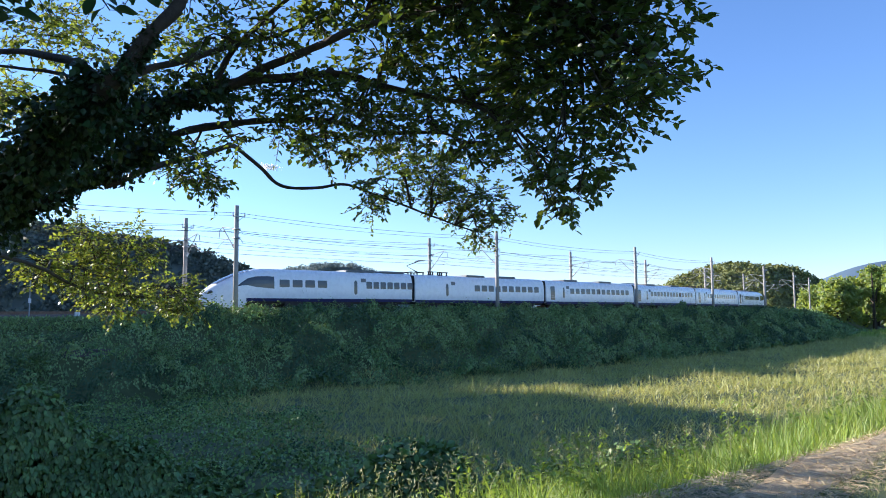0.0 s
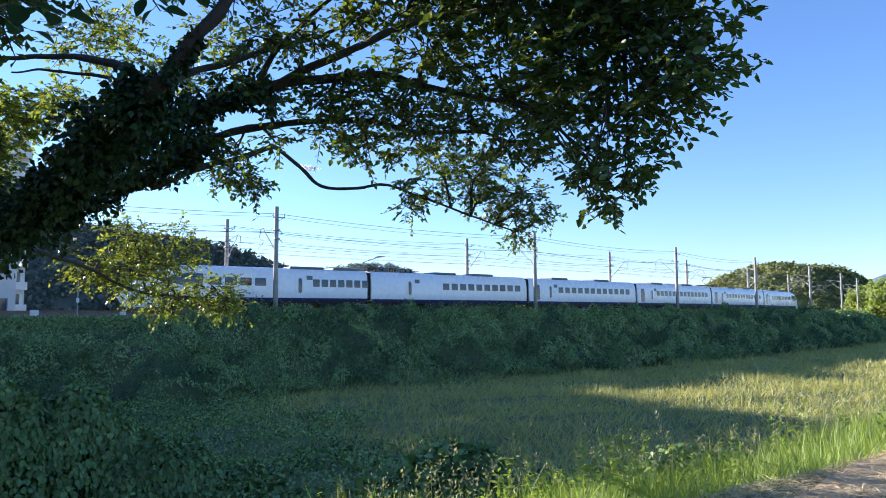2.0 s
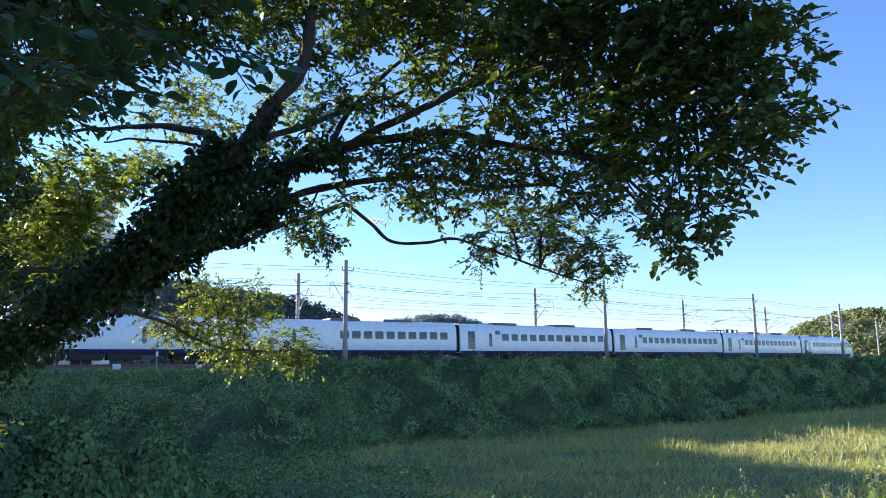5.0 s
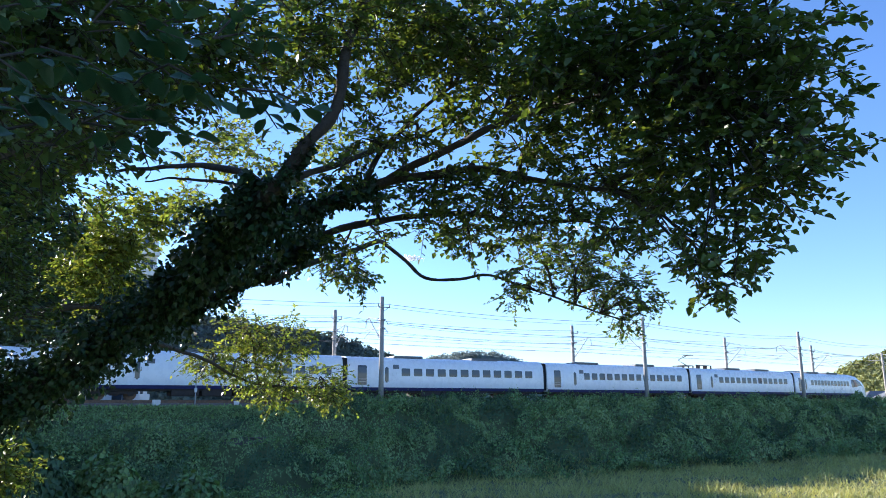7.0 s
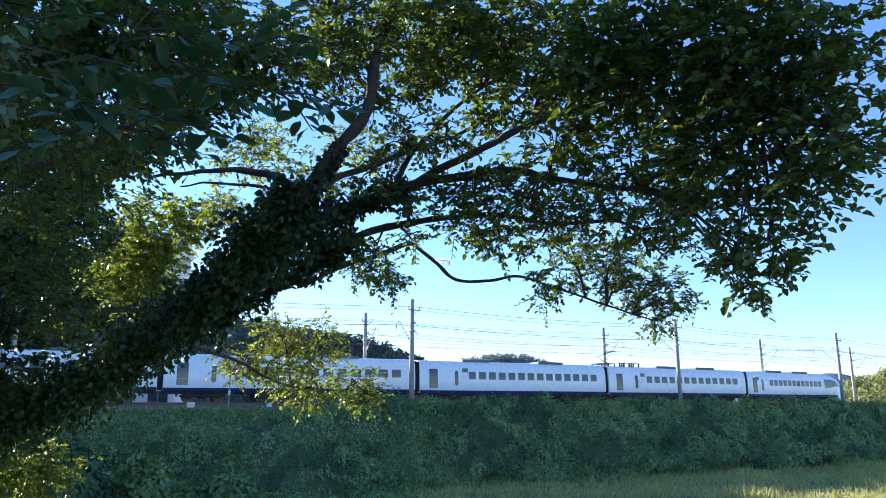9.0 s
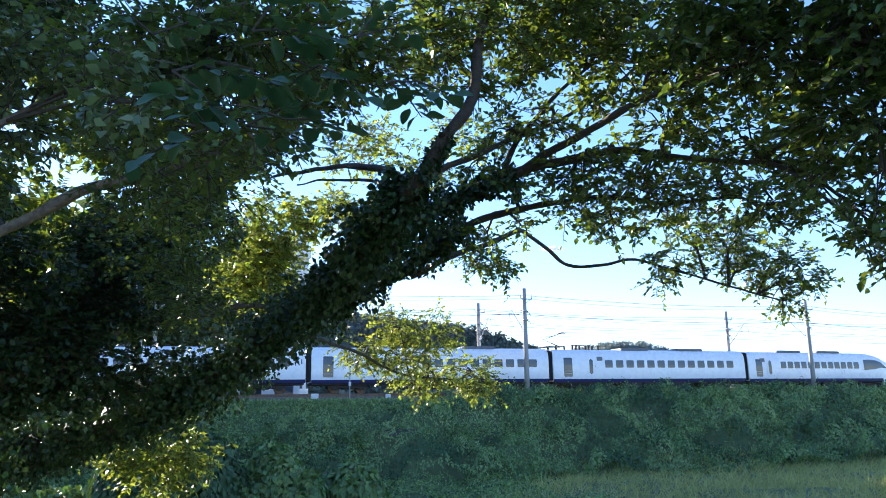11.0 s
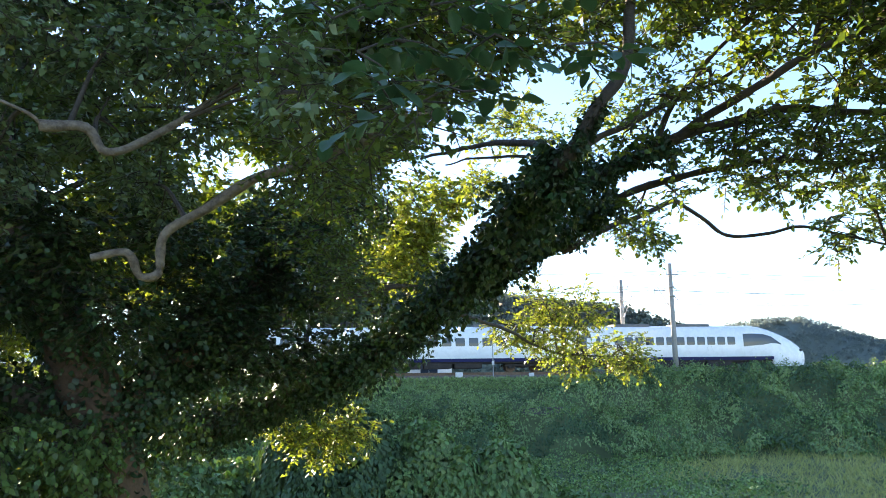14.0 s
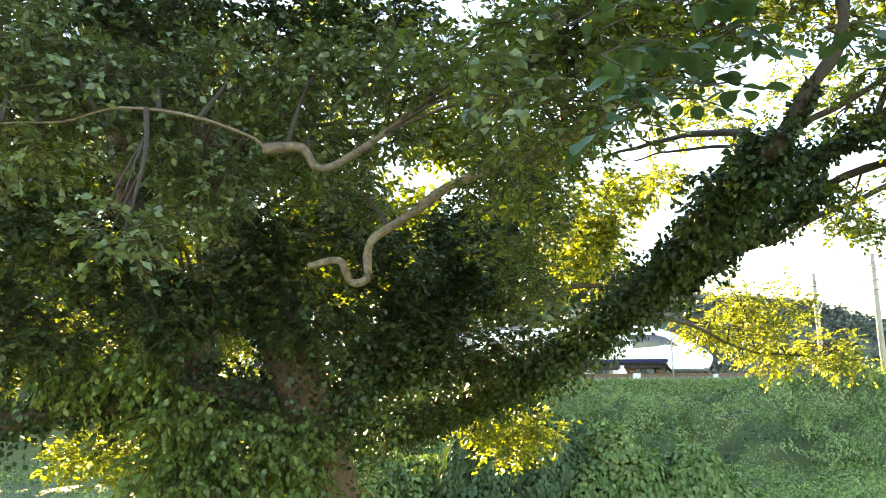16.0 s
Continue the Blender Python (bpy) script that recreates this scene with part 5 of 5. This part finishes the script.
def carpet(name, label, x, y, cover, size, material, parent=None, category="creeper", shell=0.20, loose=0.36, shape="small", base=None):
    """Leaves lying like shingles on the lumpy surface cover(x, y) over the ground."""
    base = base or ground_z
    surf = lambda a, b: base(a, b) + cover(a, b)
    e = 0.07
    gx = np.clip((surf(x + e, y) - surf(x - e, y)) / (2 * e), -2.6, 2.6)
    gy = np.clip((surf(x, y + e) - surf(x, y - e)) / (2 * e), -2.6, 2.6)
    steep = np.sqrt(1 + gx * gx + gy * gy)
    keep = RNG.random(len(x)) * 2.4 < steep
    x, y, gx, gy, size = x[keep], y[keep], gx[keep], gy[keep], np.broadcast_to(size, len(keep))[keep]
    n = len(x)
    nr = unit(np.stack([-gx, -gy, np.ones(n)], -1))
    z = surf(x, y) - shell * RNG.random(n) ** 1.6
    down = np.stack([gx * -1.0, gy * -1.0, -(gx * gx + gy * gy)], -1)
    d = unit(down * 0.5 + 0.8 * rand_dirs(n) + np.array([0, -0.15, -0.1]))
    nr = unit(nr + loose * RNG.normal(size=(n, 3)))
    ob = leaves(name, np.stack([x, y, z], -1), d, nr, size, size * 0.82, material, parent, shape, 0.12)
    if parent is None:
        tagged(ob, label, category, kind="stuff")
    return ob


def bank_height(x, y):
    """How deep the creepers lie on the bank."""
    u = y - bend_far(x)
    bare = 1 - 0.85 * smoothstep(48.6, 51.0, u) * smoothstep(23, 13, x)
    slope = 0.08 + 1.75 * domes(x, y * 1.25, 3.7, 0.38, 0.60, 1) + 0.85 * domes(x, y, 1.25, 0.38, 0.60, 2) + 0.35 * domes(x * 0.55, y * 1.3, 6.0, 0.4, 0.7, 3)
    return slope * bare * (1 - 0.55 * smoothstep(49.8, 52.0, u)) * np.clip((u - 40.5) / 1.5, 0.3, 1)


def bank_cover():
    """Broad-leaved creepers over the bank."""
    for n, material, seed, label in ((350000, M_VINE, 0, "dense dark green creepers covering the railway bank"), (320000, M_VINE_PALE, 1, "paler creeper patches on the railway bank"), (320000, M_VINE_DEEP, 2, "deep green creeper patches on the railway bank")):
        x = -24 + 175 * RNG.random(n) ** 1.45
        y = 41.4 + bend_far(x) + 11.4 * RNG.random(n)
        pale = (domes(x * 0.6, y * 1.2, 3.3, 0.4, 0.62, 11) > 0.5) | ((x < 20.5) & (np.abs(y - bend_far(x) - 47.9 - 0.4 * np.sin(x)) < 1.1))
        deep = (domes(x * 0.6, y * 1.2, 3.3, 0.4, 0.62, 12) > 0.5) & ~pale
        keep = (~pale & ~deep, pale, deep)[seed]
        x, y = x[keep], y[keep]
        s = RNG.uniform(0.075, 0.165, len(x)) * (1 + 0.009 * np.maximum(x, 0))
        carpet("creeper", label, x, y, bank_height, s, material)
    # weeds along the crest
    n = 34000
    x = -30 + 175 * RNG.random(n) ** 1.3
    y = 51.0 + bend_far(x) + 1.8 * RNG.random(n)
    h = 0.12 + (0.35 + 0.85 * RNG.random(n)) * smoothstep(15, 24, x) * np.clip(0.6 + 0.5 * np.sin(x * 0.9) * np.sin(x * 0.33 + 1), 0.1, 1.1)
    p = np.stack([x, y, ground_z(x, y) + h * RNG.random(n)], -1)
    s = RNG.uniform(0.12, 0.28, n)
    ob = leaves("weeds", p, rand_dirs(n) + np.array([0, 0, 0.9]), rand_dirs(n) + np.array([0, -0.6, 0.3]), s, s * 0.42, M_VINE_PALE, None, "small")
    tagged(ob, "tall green weeds along the top of the bank", "weeds", kind="stuff")


bank_cover()


def clumps(name, label, xs, ys, material, radius, height, per, leaf):
    """Low domes of leaves, one on each place."""
    n = len(xs)
    r = np.repeat(RNG.uniform(0.6, 1.3, n), per)[:, None]
    c = np.repeat(np.stack([xs, ys, ground_z(xs, ys) + 0.1], -1), per, 0)
    d = unit(RNG.normal(size=(n * per, 3)))
    d[:, 2] = np.abs(d[:, 2])
    p = c + d * np.array([radius, radius, height]) * r * RNG.uniform(0.7, 1.05, (n * per, 1))
    s = leaf * RNG.uniform(0.6, 1.25, n * per)
    ob = leaves(name, p, unit(d * 0.5 + rand_dirs(n * per) * 0.6 + np.array([0, 0, -0.4])), unit(d + 0.35 * rand_dirs(n * per)), s, s * 0.75, material, None, "small")
    return tagged(ob, label, "weeds", kind="stuff")


def bank_clumps():
    # upright weeds in loose rows along the slope
    for n, material, tall in ((1300, M_VINE, 1.45), (700, M_VINE_PALE, 1.2)):
        x = -14 + 140 * RNG.random(n) ** 1.4
        row = RNG.random(n)
        y = np.where((row < 0.42) & (x > 18), 51.0, np.where(row < 0.8, 46.9, 43.6)) + bend_far(x) + RNG.normal(size=n) * 0.55
        keep = (x < 11.0) | (x > 16.2)
        x, y = x[keep], y[keep]
        clumps("tall_weeds", "upright leafy weeds growing along the slope", x, y, material, 0.26, tall, 34, 0.16)
    x, y = scatter(24000, 150, 330, -10, 62)
    grass("meadow_grass", "sunlit meadow grass beyond the bend", x, y + bend_far(x) * 0.2, RNG.uniform(0.5, 0.9, len(x)), 0.26, M_VERGE, 0.4)
    n = 16000
    x = 150 + 90 * RNG.random(n)
    y = 41.5 + bend_far(x) + 11.5 * RNG.random(n)
    s = RNG.uniform(0.4, 0.75, n)
    ob = leaves("creeper", np.stack([x, y, ground_z(x, y) + 0.4 * RNG.random(n)], -1), rand_dirs(n), unit(np.array([0, -0.5, 0.8]) + 0.4 * RNG.normal(size=(n, 3))), s, s * 0.8, M_VINE, None, "small")
    tagged(ob, "green creepers on the far end of the bank", "creeper", kind="stuff")



def grass(name, label, x, y, h, w, material, lean=0.25):
    n = len(x)
    p = np.stack([x, y, ground_z(x, y) - 0.03], -1)
    d = unit(np.array([0.10, -0.05, 1.0]) + lean * RNG.normal(size=(n, 3)) * np.array([1, 1, 0.2]))
    nr = RNG.normal(size=(n, 3)) * np.array([1, 1, 0.1])
    ob = leaves(name, p, d, nr, h, w, material, None, "blade")
    return tagged(ob, label, "grass", kind="stuff")


def field_edge(x, y):
    """Positive where grass takes over from the creepers."""
    return x - 15.5 - 0.16 * (y - 22) + 1.6 * np.sin(y * 0.55) + 0.9 * np.sin(y * 1.7 + x * 0.6)


def field_height(x, y):
    return 0.04 + 0.65 * domes(x, y, 2.6, 0.4, 0.66, 5) + 0.36 * domes(x, y, 0.95, 0.4, 0.66, 6)


def field():
    x, y = scatter(95000, 8, 170, 8.5, 45, 1.6)
    y = y + bend_far(x) * np.clip((y - 30) / 14, 0, 1)
    keep = field_edge(x, y) + 1.5 * RNG.normal(size=len(x)) > 0
    x, y = x[keep], y[keep]
    h = (0.45 + 0.40 * lumps(x * 0.6, y * 0.6)) * RNG.uniform(0.55, 1.2, len(x))
    grass("field_grass", "tall pale green grass in the riverside field", x, y, h, 0.010 + 0.0005 * (np.abs(x) + y), M_GRASS, 0.75)
    # creepers on the field near the tree
    for n, material, seed, label in ((230000, M_VINE_TOPLIT, 0, "green creepers spreading over the field"), (90000, M_VINE_DEEP, 1, "dark creeper patches in the field")):
        x = np.where(RNG.random(n) < 0.8, RNG.uniform(-9, 24, n), RNG.uniform(-40, -9, n))
        y = RNG.uniform(9, 43.5, n)
        keep = field_edge(x, y) + 0.9 * RNG.normal(size=n) < 0.4
        if seed:
            keep &= domes(x, y, 3.1, 0.4, 0.7, 15) > 0.55
        x, y = x[keep], y[keep]
        carpet("creeper", label, x, y, field_height, RNG.uniform(0.08, 0.16, len(x)), material)


field()
bank_clumps()


def verge():
    x, y = scatter(62000, 3, 75, 3.5, 11.5, 1.8)
    h = (0.32 + 0.42 * np.clip(lumps(x * 1.3, y * 1.3), 0, 1.2)) * RNG.uniform(0.5, 1.3, len(x)) * np.clip((y - 3.0) / 1.2, 0.2, 1)
    grass("verge_grass", "bright green grass on the levee shoulder", x, y, h, 0.007 + 0.0004 * (np.abs(x) + y), M_VERGE, 0.42)
    x, y = scatter(26000, 4.5, 20, 1.0, 3.0, 1.4)
    grass("short_grass", "short dry grass beside the path", x, y, RNG.uniform(0.03, 0.11, len(x)), 0.009, M_SHORT, 0.7)
    x, y = scatter(24000, 4.5, 24, 2.5, 3.9, 1.5)
    n = len(x)
    ob = leaves("straw", np.stack([x, y, ground_z(x, y) + 0.03 + 0.02 * RNG.random(n)], -1), RNG.normal(size=(n, 3)) * np.array([1, 1, 0.12]), np.array([0, 0, 1.0]) + 0.3 * RNG.normal(size=(n, 3)), RNG.uniform(0.06, 0.2, n), 0.008, M_STRAW, None, "small")
    tagged(ob, "dry cut straw lying on the footpath", "straw", kind="stuff")
    # seed heads over the shoulder
    x, y = scatter(420, 4, 60, 4.5, 9, 1.6)
    n = len(x)
    hh = RNG.uniform(0.5, 1.1, n)
    grass("seed_stalks", "slender dry stalks with seed heads", x, y, hh, 0.008, M_SEED, 0.15)
    m = 14
    base = np.repeat(np.stack([x + 0.1 * hh, y - 0.05 * hh, ground_z(x, y) + hh], -1), m, 0)
    k = len(base)
    s = RNG.uniform(0.03, 0.06, k)
    ob = leaves("seed_heads", base + RNG.normal(size=(k, 3)) * np.array([0.02, 0.02, 0.06]), rand_dirs(k) + np.array([0, 0, 0.8]), rand_dirs(k), s, s * 0.4, M_SEED, None, "small")
    tagged(ob, "pale feathery seed heads of tall grass", "grass", kind="stuff")
    # tall weeds standing out of the verge
    bm_p, bm_d, bm_n, bm_s = [], [], [], []
    for k in range(260):
        wx, wy = 5 + 35 * RNG.random() ** 1.7, RNG.uniform(4.5, 9.5)
        hh = RNG.uniform(0.5, 1.2)
        wz = float(ground_z(wx, wy))
        m = 26
        q = RNG.random(m)
        bm_p.append(np.stack([np.full(m, wx), np.full(m, wy), wz + hh * (0.1 + 0.9 * q)], -1))
        bm_d.append(unit(RNG.normal(size=(m, 3)) * np.array([1, 1, 0.3]) + np.array([0, 0, 0.5])))
        bm_n.append(unit(RNG.normal(size=(m, 3)) * 0.4 + np.array([0, 0, 1])))
        bm_s.append(0.16 * (1.1 - 0.7 * q) * RNG.uniform(0.7, 1.2, m))
    P, D, N, S = (np.concatenate(q) for q in (bm_p, bm_d, bm_n, bm_s))
    ob = leaves("weeds", P, D, N, S, S * 0.35, M_VERGE, None, "small")
    tagged(ob, "tall leafy weeds rising from the verge", "weeds", kind="stuff")


verge()


def shrub(x, y, rx, ry, h, seed, label, count=9000, leaf=0.17, material=None):
    """A shrub smothered in creepers: lobed cushions of drooping leaves over stems."""
    z = float(ground_z(x, y)) - 0.1
    sh = tagged(new("shrub"), label, "shrub", "creeper-covered shrubs")
    sh.matrix_basis = pose(x, y, z)
    bm = bmesh.new()
    for k in range(9):
        a = k * 2.4 + seed
        e = Vector((math.cos(a) * rx * 0.6, math.sin(a) * ry * 0.6, h * 0.7))
        tube(bm, smooth_path([(0.1 * math.cos(a), 0.1 * math.sin(a), 0), tuple(e * 0.5 + Vector((0, 0, h * 0.2))), tuple(e)], 3), list(np.linspace(0.045, 0.01, 7)), 6)
    part("stems", bm, M_BARK, sh)

    def dome(u, v):
        wob = 1 + 0.13 * np.sin(3 * np.arctan2(v, u) + seed) + 0.07 * np.sin(7 * np.arctan2(v, u) + 2 * seed)
        q = np.clip(1 - ((u / rx) ** 2 + (v / ry) ** 2) / wob ** 2, 0, 1)
        lobes = 0.66 + 0.26 * domes(u + 7 * seed, v, 1.5, 0.45, 0.75, 30 + seed) + 0.10 * domes(u, v + 5 * seed, 0.6, 0.42, 0.75, 60 + seed)
        return 1.22 * h * q ** 0.5 * lobes

    count = int(count * 2.4)
    u, v = RNG.uniform(-1.15, 1.15, count) * rx, RNG.uniform(-1.15, 1.15, count) * ry
    inside = dome(u, v) > 0.05 * h
    u, v = u[inside], v[inside]
    carpet("foliage", "", u, v, dome, leaf * RNG.uniform(0.6, 1.25, len(u)), material or M_VINE, sh, shell=0.30, loose=0.5, shape="leaf", base=lambda a, b: np.zeros_like(a))
    return sh


shrub(-0.5, 21.6, 2.9, 2.3, 4.2, 1, "tall shrub smothered in dark green creepers", 9000, 0.17, M_VINE_DEEP)
shrub(2.4, 22.2, 2.4, 2.1, 3.7, 2, "rounded shrub under broad pale creeper leaves", 8000, 0.15)
shrub(4.0, 21.5, 2.1, 1.8, 3.3, 3, "rounded shrub draped in drooping creeper leaves", 7000, 0.18)
shrub(6.5, 20.8, 1.9, 1.6, 1.7, 4, "low spreading mound of dark creepers beside the shrubs", 6000, 0.17)
shrub(8.2, 20.0, 1.3, 1.1, 0.8, 8, "flat mound of dark creepers at the field edge", 3000, 0.17)
shrub(-4.2, 22.0, 2.8, 2.6, 3.0, 6, "broad shrub overgrown with creepers", 8000, 0.17)
shrub(9.7, 12.2, 1.9, 1.5, 1.85, 5, "rounded mound of broad creeper leaves below the levee", 6000, 0.19)
shrub(7.7, 12.9, 2.6, 1.6, 1.65, 7, "bramble mound covered in green creepers below the levee", 6000, 0.18)


def ledge():
    """A low concrete headwall let into the bank."""
    y = 48.6
    bm = bmesh.new()
    box(bm, (11.9, y, -1.6), (15.3, y + 0.5, -0.40), 0.03)
    box(bm, (11.8, y - 0.06, -0.42), (15.4, y + 0.7, -0.30), 0.02)
    tagged(part("headwall", bm, M_SHADED_CONCRETE), "grey concrete headwall set in the bank, coloured as in shade", "concrete wall", kind="structure")


ledge()


def trackside():
    # slender marker post close to the near rail
    z = float(ground_z(11.2, 54.4))
    post = tagged(new("marker_post"), "slender white trackside marker post", "post")
    post.matrix_basis = pose(11.2, 54.4, z)
    bm = bmesh.new()
    tube(bm, [(0, 0, -0.3), (0, 0, 3.4)], 0.04, 8)
    part("shaft", bm, M_STEEL, post)
    bm = bmesh.new()
    box(bm, (-0.09, -0.05, 1.0), (0.09, 0.05, 1.3), 0.01)
    part("plate", bm, M_INSUL, post)
    for x, y, s in ((8.6, 54.3, 0.26), (14.2, 54.7, 0.18)):
        z = float(ground_z(x, y))
        cab = tagged(new("cable_box"), "small white equipment box beside the track", "equipment box", "trackside boxes")
        cab.matrix_basis = pose(x, y, z)
        bm = bmesh.new()
        box(bm, (-s, -s * 0.6, 0.1), (s, s * 0.6, 0.1 + s * 1.5), 0.02)
        part("case", bm, M_INSUL, cab)
        for k in (-0.7, 0.7):
            bm = bmesh.new()
            box(bm, (k * s - 0.04, -0.04, -0.2), (k * s + 0.04, 0.04, 0.12))
            part("foot", bm, M_STEEL, cab)


trackside()


def motions():
    for k, car in enumerate(CARS):
        walk(car, car_rows(k))


motions()
